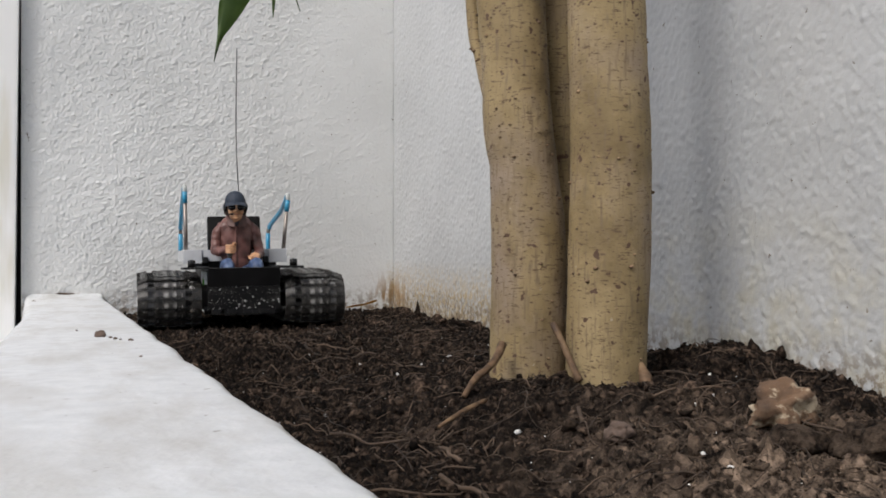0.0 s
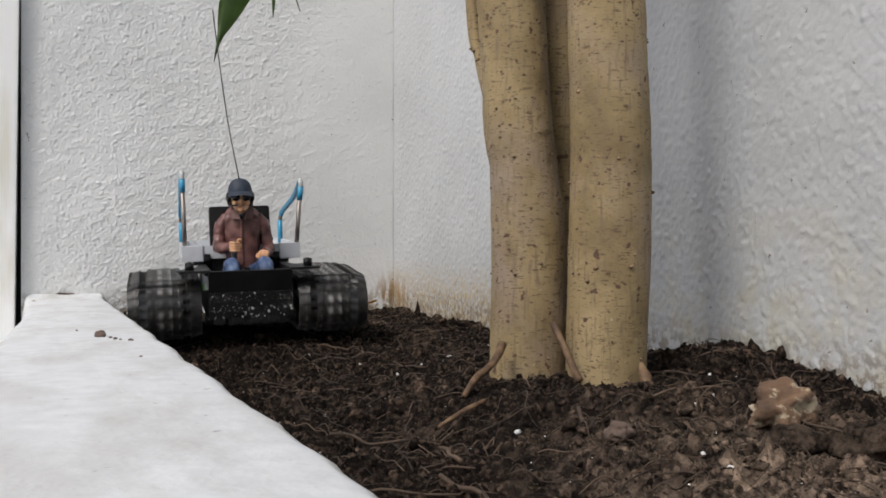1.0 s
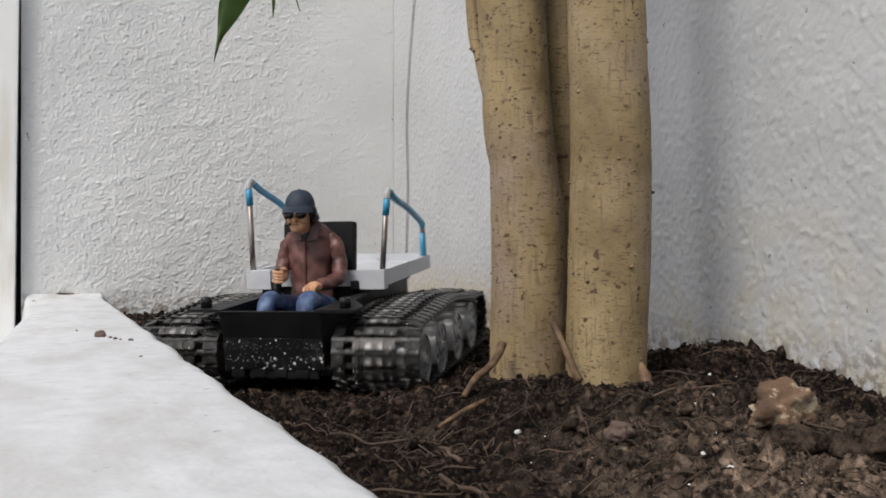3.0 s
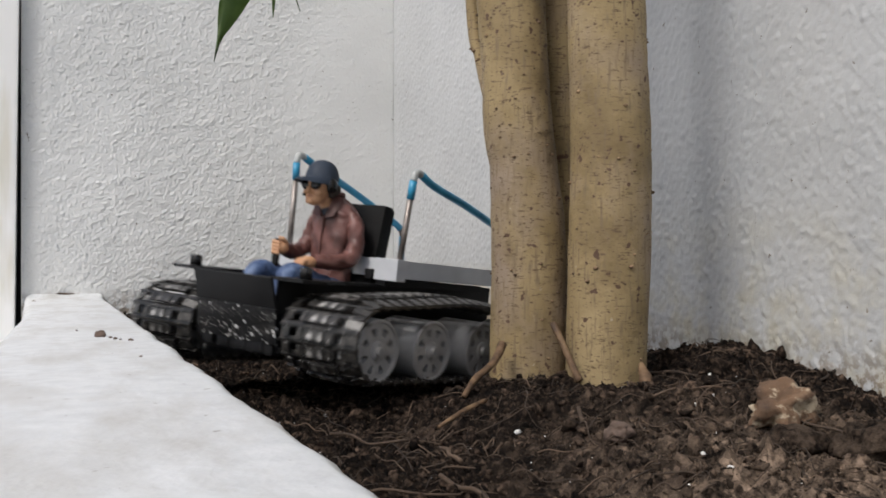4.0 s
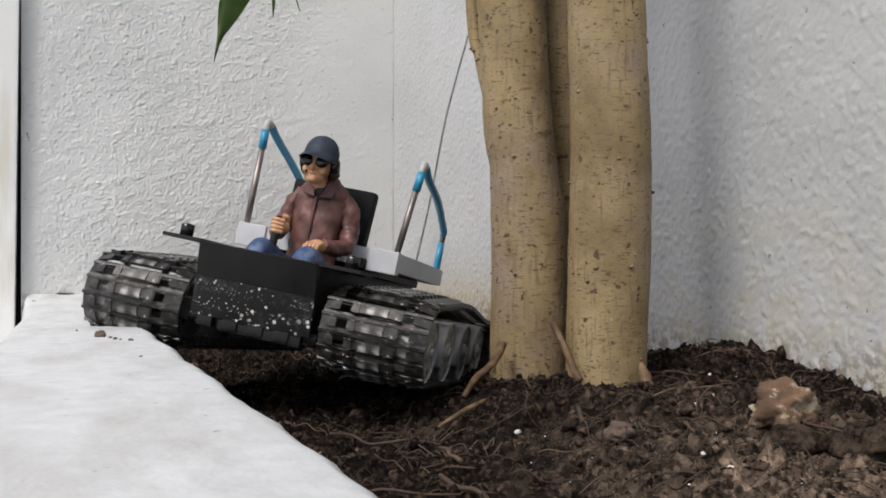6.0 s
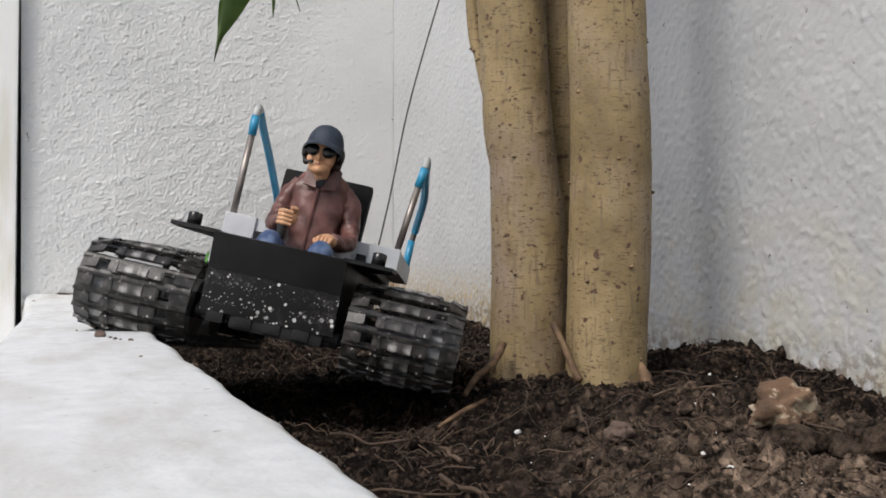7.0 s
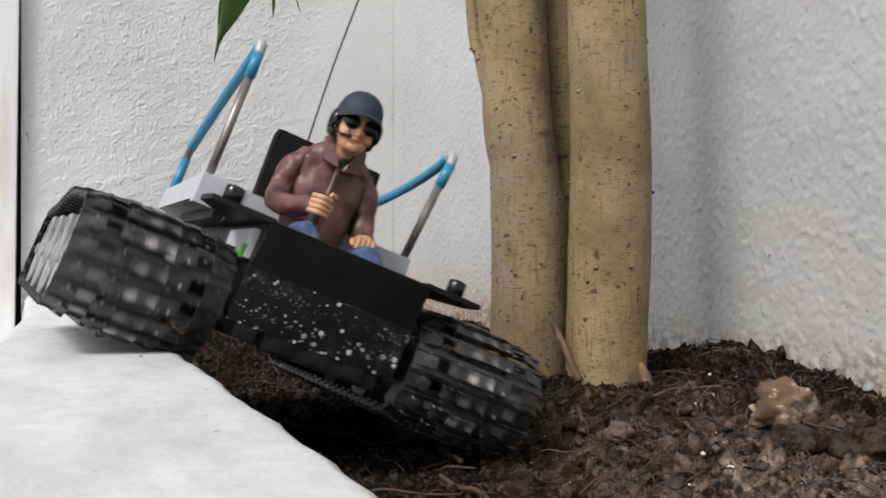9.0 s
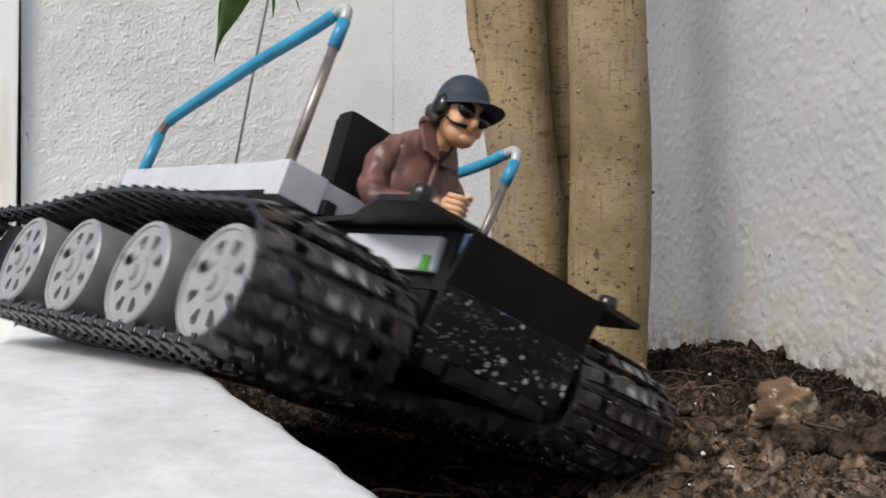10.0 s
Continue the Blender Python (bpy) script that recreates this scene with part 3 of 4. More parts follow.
    # limbs and a leafy crown on the trunks, out of view, added to shade the walls
    for pts in ([(0.066, 0.485, 0.60), (0.11, 0.50, 0.72), (0.17, 0.55, 0.86)], [(0.066, 0.485, 0.60), (0.05, 0.42, 0.74), (0.06, 0.40, 0.90)], [(0.012, 0.52, 0.60), (-0.05, 0.56, 0.72), (-0.09, 0.64, 0.84)], [(0.012, 0.52, 0.60), (0.03, 0.60, 0.74), (0.02, 0.68, 0.90)], [(0.054, 0.53, 0.59), (0.07, 0.58, 0.74), (0.10, 0.66, 0.92)]):
        bm = bmesh.new()
        P, R = stem_points(pts, [0.0105, 0.007, 0.003], 8)
        tube(bm, P, R, 12)
        part("limb", smooth(bm, 180), M_BARK, root)
    bm = leaf_mesh(0.085, 0.034, -0.008, 4)
    base = np.array([v.co[:] for v in bm.verts])
    quads = [[v.index for v in f.verts] for f in bm.faces]
    bm.free()
    V, F = [], []
    gen = np.random.default_rng(8)
    while len(V) < 420:
        p = gen.uniform(-1, 1, 3)
        if not 0.25 < (p ** 2).sum() < 1:
            continue
        q, _ = np.linalg.qr(gen.normal(size=(3, 3)) * 0.5 + np.eye(3))
        F += [[k + len(V) * len(base) for k in f] for f in quads]
        V.append(base @ q + p * np.array([0.21, 0.23, 0.16]) + np.array([0.095, 0.57, 0.84]))
    me = bpy.data.meshes.new("crown")
    me.from_pydata(np.concatenate(V).tolist(), [], F)
    me.materials.append(M_LEAF)
    crown = new("crown", me)
    crown.parent = root
    tagged(crown, "unseen loose crown of glossy green leaves, added for shade", kind="stuff")


tree()


# ---- loose bits on soil and ledge ----
def lump(name, at, size, material, label, category, seed, rough=0.35, turn=0, sub=4):
    """A rough stone or clod, resting a little in what it lies on."""
    bm = bmesh.new()
    bmesh.ops.create_icosphere(bm, subdivisions=sub, radius=1)
    for v in bm.verts:
        q = v.co * 1.3 + Vector((seed, 0, 0))
        cell = noise.voronoi(q * 1.1)[0]
        v.co *= 1 + rough * (noise.noise(q) + 0.4 * noise.noise(q * 2.7) + 0.15 * noise.noise(q * 8)) - 0.25 * rough * cell[0]
        v.co = Vector((v.co.x * size[0], v.co.y * size[1], v.co.z * size[2]))
    ob = part(name, smooth(bm, 35), material)
    if material == M_CLOD:                                # same soil, same pale patches
        ob.data.transform(pose(*at, 0, 0, turn))
    else:
        ob.matrix_world = pose(*at, 0, 0, turn)
    return tagged(ob, label, category)


lump("rock", (0.1235, 0.37, 0.0415), (0.0130, 0.009, 0.0098), M_ROCK, "rough reddish-brown rock with pale chalky patches on soil", "rock", 4, 0.62, 15)
tagged(lump("clod", (0.118, 0.345, 0.0345), (0.011, 0.009, 0.0055), M_CLOD, "dark brown soil clod beside the rock", "soil clod", 8, 0.4), group="clods by the rock")
tagged(lump("clod", (0.142, 0.335, 0.0355), (0.012, 0.010, 0.008), M_CLOD, "dark soil clod half sunk in soil", "soil clod", 15, 0.5), group="clods by the rock")
lump("stone", (0.0612, 0.355, 0.0362), (0.0046, 0.004, 0.0044), M_PEBBLE, "small brown rounded stone on soil", "stone", 2, 0.42, sub=4)
def on_ledge(*a, **k):
    return tagged(lump(*a, **k), group="pebbles on the ledge")


on_ledge("pebble", (-0.1285, 0.381, 0.0680), (0.0023, 0.002, 0.0016), M_PEBBLE, "small brown pebble on white ledge", "pebble", 3, 0.25, sub=3)
on_ledge("pebble", (-0.1103, 0.359, 0.0678), (0.0010, 0.0008, 0.0007), M_PEBBLE, "tiny dark pebble on white ledge", "pebble", 6, 0.3, sub=2)
on_ledge("pebble", (-0.0859, 0.289, 0.0693), (0.0006, 0.0006, 0.0005), M_PEBBLE, "tiny dark crumb on white ledge", "pebble", 7, 0.3, sub=2)
on_ledge("pebble", (-0.356, 0.885, 0.0535), (0.0026, 0.002, 0.002), M_PEBBLE, "small dark crumb on ledge against the wall", "pebble", 9, 0.4, sub=2)
for x_, y_, r_ in ((-0.1222, 0.3735, 0.0005), (-0.1190, 0.3690, 0.0006), (-0.1160, 0.3655, 0.0004), (-0.146, 0.405, 0.0004)):
    on_ledge("pebble", (x_, y_, 0.0676), (r_ * 1.4, r_, r_ * 0.7), M_PEBBLE, "tiny dark crumb on white ledge", "pebble", r_ * 9000, 0.4, sub=2)
# dark crack between ledge and wall, laid on as a thin solid sliver
lump("crack_sliver", tuple(PLANTER @ Vector((-0.334, -0.0042, -0.0430))), (0.0085, 0.0009, 0.0008), M_PEBBLE, "thin dark sliver standing in for a crack where ledge meets wall", "dirt", 21, 0.7, TURN + 2)
BALL_TO = (-0.0845, 0.412, soil_z(-0.0845, 0.412) + 0.0012)
BALL_FROM = (-0.118, 0.42, soil_z(-0.118, 0.42) + 0.0012)
ball = lump("perlite_ball", BALL_TO, (0.0016, 0.0016, 0.0016), M_PERLITE, "round white perlite ball lying on soil", "perlite", 1, 0.08, sub=3)

bm_leaf = leaf_mesh(0.034, 0.014, 0.006, 2)
fallen = part("dead_leaf", bm_leaf, M_DEAD)
fallen.matrix_world = pose(-0.066, 1.028, 0.0475, 68, 8, 80)
tagged(fallen, "yellowed dead leaf on soil against the wall", "leaf")
bm_chip = bmesh.new()
tube(bm_chip, spline([(0, 0, 0), (0.0008, 0, 0.006), (0, 0, 0.014)], 4), [0.003, 0.003, 0.0028, 0.0026, 0.0022, 0.0018, 0.0012, 0.0007, 0.0003], 6)
chip = part("bark_chip", smooth(bm_chip), M_CLOD)
chip.matrix_world = pose(-0.026, 1.0, 0.036, 0, 4, 0)
tagged(chip, "dark upright bark chip stuck in soil", "bark chip")
DRIVE = [
    (0.00, pose(-0.1673, 0.8322, 0.0393, 0.79, -0.33, -73.13)),
    (0.50, pose(-0.1531, 0.7764, 0.0442, 0.07, -0.35, -74.21)),
    (1.00, pose(-0.1403, 0.7258, 0.0421, 2.11, 2.31, -74.34)),
    (1.50, pose(-0.1179, 0.6510, 0.0294, 1.24, 7.59, -73.51)),
    (2.00, pose(-0.1021, 0.6428, 0.0282, 1.54, 9.69, -90.80)),
    (2.50, pose(-0.0881, 0.6073, 0.0264, 1.30, 7.20, -97.10)),
    (2.70, pose(-0.0839, 0.5985, 0.0255, 0.88, 5.85, -98.02)),
    (3.80, pose(-0.0688, 0.5362, 0.0326, -1.67, -1.61, -124.17)),
    (4.00, pose(-0.0742, 0.5284, 0.0389, -4.34, -4.44, -126.55)),
    (4.50, pose(-0.1046, 0.4916, 0.0530, -8.96, -7.38, -123.74)),
    (5.00, pose(-0.0824, 0.4822, 0.0487, -8.79, -7.05, -110.13)),
    (5.50, pose(-0.0801, 0.4959, 0.0473, -9.77, -6.00, -107.16)),
    (6.80, pose(-0.0749, 0.4590, 0.0515, -12.44, -5.52, -90.74)),
    (7.00, pose(-0.0749, 0.4575, 0.0516, -12.67, -5.56, -90.55)),
    (7.50, pose(-0.0788, 0.4107, 0.0554, -15.11, -3.27, -91.63)),
    (8.00, pose(-0.0807, 0.3726, 0.0556, -19.36, -0.98, -89.15)),
    (8.50, pose(-0.0781, 0.3664, 0.0551, -21.69, 0.13, -83.29)),
    (9.00, pose(-0.0630, 0.3526, 0.0556, -22.07, 0.05, -67.93)),
    (9.50, pose(-0.0441, 0.3074, 0.0560, -22.88, 0.47, -68.86)),
    (9.80, pose(-0.0299, 0.3041, 0.0548, -22.71, 1.79, -54.37)),
    (10.00, pose(-0.0223, 0.2977, 0.0537, -22.50, 1.92, -48.82)),
]


# ---- the tracked vehicle: x forward, y to its left, z up from under its tracks; sizes below in millimetres ----
Z0 = 76.5


def mm(x, y, z):
    return Vector((x, y, z + Z0)) * 0.001


def boxmm(bm, x0, x1, y0, y1, z0, z1, bevel=0.0, mi=0, m=None):
    return box(bm, x0 / 1000, x1 / 1000, y0 / 1000, y1 / 1000, (z0 + Z0) / 1000, (z1 + Z0) / 1000, bevel / 1000, mi, m)


def slab(bm, outline, z0, z1, mi=0):
    """A flat plate with a given outline of (x, y)."""
    n = len(outline)
    lo, hi = [bm.verts.new(mm(x, y, z0)) for x, y in outline], [bm.verts.new(mm(x, y, z1)) for x, y in outline]
    fs = [bm.faces.new(list(reversed(lo))), bm.faces.new(hi)] + [bm.faces.new((lo[i], lo[(i + 1) % n], hi[(i + 1) % n], hi[i])) for i in range(n)]
    for f in fs:
        f.material_index = mi
    bmesh.ops.recalc_face_normals(bm, faces=fs)
    return bm


def plate(bm, quad, t, mi=0):
    """A plate t thick behind four corners."""
    q = [mm(*c) for c in quad]
    n = (q[1] - q[0]).cross(q[3] - q[0]).normalized() * t / 1000
    a, b = [bm.verts.new(c) for c in q], [bm.verts.new(c - n) for c in q]
    fs = [bm.faces.new(a), bm.faces.new(list(reversed(b)))] + [bm.faces.new((a[i], b[i], b[(i + 1) % 4], a[(i + 1) % 4])) for i in range(4)]
    for f in fs:
        f.material_index = mi
    bmesh.ops.recalc_face_normals(bm, faces=fs)
    return bm


crawler = new("tracked_vehicle")
tagged(crawler, "black radio-controlled tracked vehicle with grey cargo deck and roll bars", "toy vehicle")


def body():
    bm = bmesh.new()
    boxmm(bm, -128, 43, -27, 27, -66, -47, 0.8)          # lower tub
    boxmm(bm, -128, -30, -27, 27, -47, -27, 0.6)         # box under the deck
    boxmm(bm, -30, 48, -27.3, -25.6, -47, -31)           # tub sides
    boxmm(bm, -30, 48, 25.6, 27.3, -47, -31)
    part("hull", bm, M_BLACK, crawler)
    bm = bmesh.new()                                      # folded front plate, its lower half splashed with white
    plate(bm, [(49.2, -27.6, -45), (49.2, 27.6, -45), (53.8, 27.2, -30.6), (53.8, -27.2, -30.6)], 1.4)
    part("front_panel", bm, M_BLACK, crawler)
    bm = bmesh.new()
    plate(bm, [(46.6, -27.8, -62), (46.6, 27.8, -62), (49.4, 27.6, -45.2), (49.4, -27.6, -45.2)], 1.4)
    part("lower_panel", bm, M_SPLASH, crawler, "black panel speckled with white paint")
    bm = bmesh.new()                                      # gear case and axle under the nose
    tube(bm, [mm(40, -30, -63), mm(40, 30, -63)], 0.0035, 14)
    boxmm(bm, 35, 45.5, -15, 24, -67.5, -61, 1.5)
    for y in (-21, -9, 3, 15):
        boxmm(bm, 41, 46.4, y - 3.6, y + 3.6, -66.5, -61.5, 0.9)
    part("axle_case", smooth(bm), M_BLACK, crawler)
    for side in (-1, 1):
        bm = bmesh.new()
        slab(bm, [(x, y * side) for x, y in ((53, 25.8), (52, 46), (37, 47), (10, 34), (-24, 30), (-24, 25.8))], -31.2, -29.6)
        wing = part("fender", bm, M_BLACK, crawler)
        bm = bmesh.new()
        tube(bm, [mm(43.3, 39.1 * side, -30), mm(43.3, 39.1 * side, -24.6), mm(43.3, 39.1 * side, -24.2)], [0.0030, 0.0030, 0.0026], 20)
        tube(bm, [mm(43.3, 39.1 * side, -24.2), mm(43.3, 39.1 * side, -23.9)], [0.0012, 0.0012], 12)
        part("knob", smooth(bm), M_GLOSS, wing)
        bm = bmesh.new()                                  # support struts and pale side box
        boxmm(bm, -108, -20, 27.4 * side if side > 0 else -34, 34 if side > 0 else -27.4, -30, -26.2, 0.4)
        part("deck_rail", bm, M_BLACK, crawler)
    bm = bmesh.new()
    boxmm(bm, 4, 44, -29.6, -27.4, -43, -33.5, 0.4)
    part("side_panel", bm, M_GREY, crawler, "pale grey side panel behind the track")
    # green reflection beside the side panel, built as a small coloured chip
    bm = bmesh.new()
    boxmm(bm, 40.8, 43.4, -30.9, -29.7, -43.5, -39, 0.3)
    part("green_reflection", bm, M_GREEN, crawler, "small green chip standing in for a reflection")


def deck():
    bm = bmesh.new()
    out = [(-19.4, -42.2), (-19.4, 42.2), (-132, 42.2), (-142.3, 35), (-142.3, -35), (-132, -42.2)]
    slab(bm, out, -25.5, -21)
    n = len(out)
    for i in range(n):
        (x0, y0), (x1, y1) = out[i], out[(i + 1) % n]
        d = Vector((x1 - x0, y1 - y0)).normalized()
        nx, ny = -d.y * -2.2, d.x * -2.2
        if (x0 + x1) / 2 * nx + (y0 + y1) / 2 * ny + 80 * nx > 0:
            nx, ny = -nx, -ny
        slab(bm, [(x0, y0), (x1, y1), (x1 + nx, y1 + ny), (x0 + nx, y0 + ny)], -21, -16.2)
    ob = part("cargo_deck", bm, M_GREY, crawler, "scuffed light grey plastic tray")
    for side in (-1, 1):
        bm = bmesh.new()
        boxmm(bm, -19.3, -16.5, 22.5 * side if side > 0 else -27, 27 if side > 0 else -22.5, -27, -22, 0.6)
        part("latch", bm, M_BLACK, ob)
        bm = bmesh.new()
        boxmm(bm, -26, -18.2, 27.5 if side > 0 else -42.6, 42.6 if side > 0 else -27.5, -27.2, -15.8, 0.5)
        part("front_box", bm, M_GREY, ob)


def seat():
    root = bmesh.new()
    tilt = Matrix.Translation(mm(-20, 0, -40)) @ Matrix.Rotation(radians(-8), 4, "Y") @ Matrix.Translation(-mm(-20, 0, -40))
    boxmm(root, -29, -21, -22, 22, -44, 13, 2.2, 0, tilt)
    ob = part("seat", smooth(root, 50), M_SEAT, crawler, "black padded driver seat")
    for x in (-30.6, ):
        for y in (-14.5, 0, 14.5):
            bm = bmesh.new()
            boxmm(bm, -31, -28.4, y - 6.4, y + 6.4, -40, 12, 1.2, 0, tilt)
            part("cushion", smooth(bm, 50), M_SEAT, ob)
    bm = bmesh.new()
    boxmm(bm, -24, 24, -19, 19, -47, -43, 1.5)
    part("seat_base", bm, M_SEAT, crawler)
    bm = bmesh.new()
    tube(bm, spline([mm(19, -8, -45), mm(18.6, -8, -34), mm(18.4, -8, -25), mm(18, -8, -11.6)], 4), [0.0042, 0.0030, 0.0018, 0.0017, 0.0017, 0.0017, 0.0017, 0.0018, 0.0018, 0.002, 0.0021, 0.0021, 0.0015], 14)
    part("joystick", smooth(bm), M_GLOSS, crawler)


def roll_bar(side, top, y):
    yb = 40 * side
    P = lambda x, z, k=1.0: mm(x, yb + (y * side - yb) * k, z)
    bm = bmesh.new()
    tube(bm, [P(-22.4, -22, 0), P(-21.6, top - 11, 0.8)], 0.00165, 14)
    post = part("roll_bar", smooth(bm), M_STEEL, crawler, "bent steel roll bar partly in blue sleeve")
    bm = bmesh.new()
    tube(bm, [P(-21.8, top - 14, 0.75), P(-21.2, top - 4.5)], 0.0021, 14)
    part("sleeve", smooth(bm), M_BLUE, post, "blue plastic sleeve")
    bm = bmesh.new()
    tube(bm, spline([P(-21.2, top - 4.7), P(-21.9, top - 1.2), P(-24.4, top), P(-28, top - 1.2)], 5), 0.0019, 14)
    part("bend", smooth(bm), M_CLEAR, post)
    rise = top - 4
    bm = bmesh.new()
    tube(bm, spline([P(-27, top - 0.8), P(-40, top - 5.6), P(-70, top - 5.6 - (rise - 5) * 0.33), P(-112, 7.2, 0.3), P(-117.5, 4.4, 0.2)], 6), 0.0021, 14)
    part("sleeve", smooth(bm), M_BLUE, post)
    bm = bmesh.new()
    tube(bm, spline([P(-116.5, 4.9, 0.2), P(-120, 2.4, 0.1), P(-121.4, -1.6, 0)], 4), 0.0017, 12)
    part("bend", smooth(bm), M_STEEL, post)
    bm = bmesh.new()
    tube(bm, [P(-121.2, -0.6, 0), P(-122.8, -21.5, 0)], 0.0021, 14)
    part("sleeve", smooth(bm), M_BLUE, post)


# the loop that the track links run along: forward on top, back below
FRONT_X, FRONT_Z, FRONT_R, REAR_X, REAR_Z, REAR_R = 31.0, -55.0, 19.3, -124.0, -57.2, 18.2


def loop_points():
    pts = []
    n = 60
    for i in range(n):
        t = i / n
        x = REAR_X + (FRONT_X - REAR_X) * t
        base = (REAR_Z + REAR_R) + (FRONT_Z + FRONT_R - REAR_Z - REAR_R) * t
        pts.append((x, base + 3.8 * math.sin(math.pi * t) - 0.7 * math.sin(3 * math.pi * t) - 0.8 * math.sin(2 * math.pi * t)))
    for i in range(40):
        a = math.pi / 2 - math.pi * i / 40
        pts.append((FRONT_X + FRONT_R * math.cos(a), FRONT_Z + FRONT_R * math.sin(a)))
    for i in range(n):
        t = i / n
        pts.append((FRONT_X + (REAR_X - FRONT_X) * t, FRONT_Z - FRONT_R + (REAR_Z - REAR_R - FRONT_Z + FRONT_R) * t))
    for i in range(40):
        a = -math.pi / 2 - math.pi * i / 40
        pts.append((REAR_X + REAR_R * math.cos(a), REAR_Z + REAR_R * math.sin(a)))
    return np.array(pts)


LOOP = loop_points()
SEG = np.hypot(*(np.roll(LOOP, -1, 0) - LOOP).T)
CUM = np.concatenate([[0], np.cumsum(SEG)])
LENGTH = CUM[-1]
LINKS = 55
PITCH = LENGTH / LINKS


def loop_pose(s):
    """The pose of a link s millimetres along the loop: x along its run, z outwards."""
    def at(q):
        q %= LENGTH
        return np.array([np.interp(q, CUM, np.append(LOOP[:, 0], LOOP[0, 0])), np.interp(q, CUM, np.append(LOOP[:, 1], LOOP[0, 1]))])
    a, b, c = at(s - PITCH * 0.45), at(s), at(s + PITCH * 0.45)
    d = c - a
    return pose(b[0] / 1000, 0, (b[1] + Z0) / 1000, 0, math.degrees(math.atan2(-d[1], d[0])), 0)


def link_mesh():
    bm = bmesh.new()
    h, w = PITCH / 2, 23.7

    def b(x0, x1, y0, y1, z0, z1, mi=0):
        box(bm, x0 / 1000, x1 / 1000, y0 / 1000, y1 / 1000, z0 / 1000, z1 / 1000, 0, mi)
    b(-h + 0.1, -h + 2.1, -w, w, -0.8, 0.6)
    b(h - 1.7, h - 0.1, -w + 0.3, w - 0.3, -0.7, 0.5)
    for y0, y1 in ((-w + 0.2, -16.2), (-11.4, 11.4), (16.2, w - 0.2)):
        b(-h + 2.1, h - 1.7, y0, y1, -0.7, 0.5)
    b(-h + 0.3, -h + 1.5, -w, w, 0.6, 1.7)                # grouser rib
    b(-h + 2.4, h - 1.5, -4.6, 4.8, 0.5, 1.1, 1)          # worn centre pad
    b(-h + 1.8, h - 1.2, -10.8, -7.8, 0.5, 0.9)
    b(-h + 1.8, h - 1.2, 7.8, 10.8, 0.5, 0.9)
    for y in (-9.5, 9.5, 21, -21):
        b(-1.1, 1.1, y - 1.2, y + 1.2, -3.2, -0.7)        # guide teeth
    for v in bm.verts:                                    # ends curl inwards
        over = abs(v.co.y) * 1000 - 19.5
        if over > 0:
            v.co.z -= 0.00016 * over * over * 0.9
    me = bpy.data.meshes.new("track_link")
    bm.to_mesh(me)
    bm.free()
    me.materials.append(M_TRACK)
    me.materials.append(M_PAD)
    return me


def wheel_mesh(side):
    """A deep road wheel: dished face with eight round holes, raised rim and hub. Its axle runs along y."""
    bm = bmesh.new()
    R, W = 14.6, 26.0

    def P(r, a, y):
        return Vector((r * math.cos(a), -y * side, r * math.sin(a))) * 0.001
    rings = []
    n = 48
    for r, y in ((R - 0.2, W), (R, W - 0.6), (R, 0.6), (R - 0.6, 0.0), (13.2, 0.0), (12.9, 0.7)):
        rings.append([bm.verts.new(P(r, 2 * math.pi * k / n, y)) for k in range(n)])
    for a, b in zip(rings, rings[1:]):
        for k in range(n):
            bm.faces.new((a[k], a[(k + 1) % n], b[(k + 1) % n], b[k]))
    # face with holes, sector by sector
    inner = [bm.verts.new(P(4.6, 2 * math.pi * k / n, 0.7)) for k in range(n)]
    outer = rings[-1]
    for s_ in range(8):
        k0 = s_ * 6
        ring = [outer[(k0 + k) % n] for k in range(7)] + [inner[(k0 + k) % n] for k in range(6, -1, -1)]
        ca = 2 * math.pi * (k0 + 3) / n
        c = P(9.0, ca, 0.7)
        hole, deep = [], []
        for v in ring:
            d = (v.co - c).normalized() * 0.0021
            hole.append(bm.verts.new(c + d))
            deep.append(bm.verts.new(c + d + Vector((0, -3.0 * side, 0)) * 0.001))
        m_ = len(ring)
        for i in range(m_):
            j = (i + 1) % m_
            bm.faces.new((ring[i], ring[j], hole[j], hole[i]))
            bm.faces.new((hole[i], hole[j], deep[j], deep[i]))
        # hole floors near-black: the shade inside is put into their colour
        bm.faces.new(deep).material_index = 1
    # hub
    prev = inner
    for r, y in ((4.4, 0.2), (3.4, -0.3), (2.4, -0.3), (2.0, -1.4), (0.6, -1.6)):
        ring = [bm.verts.new(P(r, 2 * math.pi * k / n, y)) for k in range(n)]
        for k in range(n):
            bm.faces.new((prev[k], prev[(k + 1) % n], ring[(k + 1) % n], ring[k]))
        prev = ring
    bm.faces.new(prev)
    bm.faces.new(rings[0])
    bmesh.ops.recalc_face_normals(bm, faces=bm.faces)
    smooth(bm, 35)
    me = bpy.data.meshes.new("road_wheel")
    bm.to_mesh(me)
    bm.free()
    me.materials.append(M_WHEEL)
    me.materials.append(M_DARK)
    return me


WHEELS = [(35.2 - 3.2, 14.6), (-8.4, 14.6), (-51.0, 14.6), (-93.0, 14.6)]
TRACK_MID = 55.6


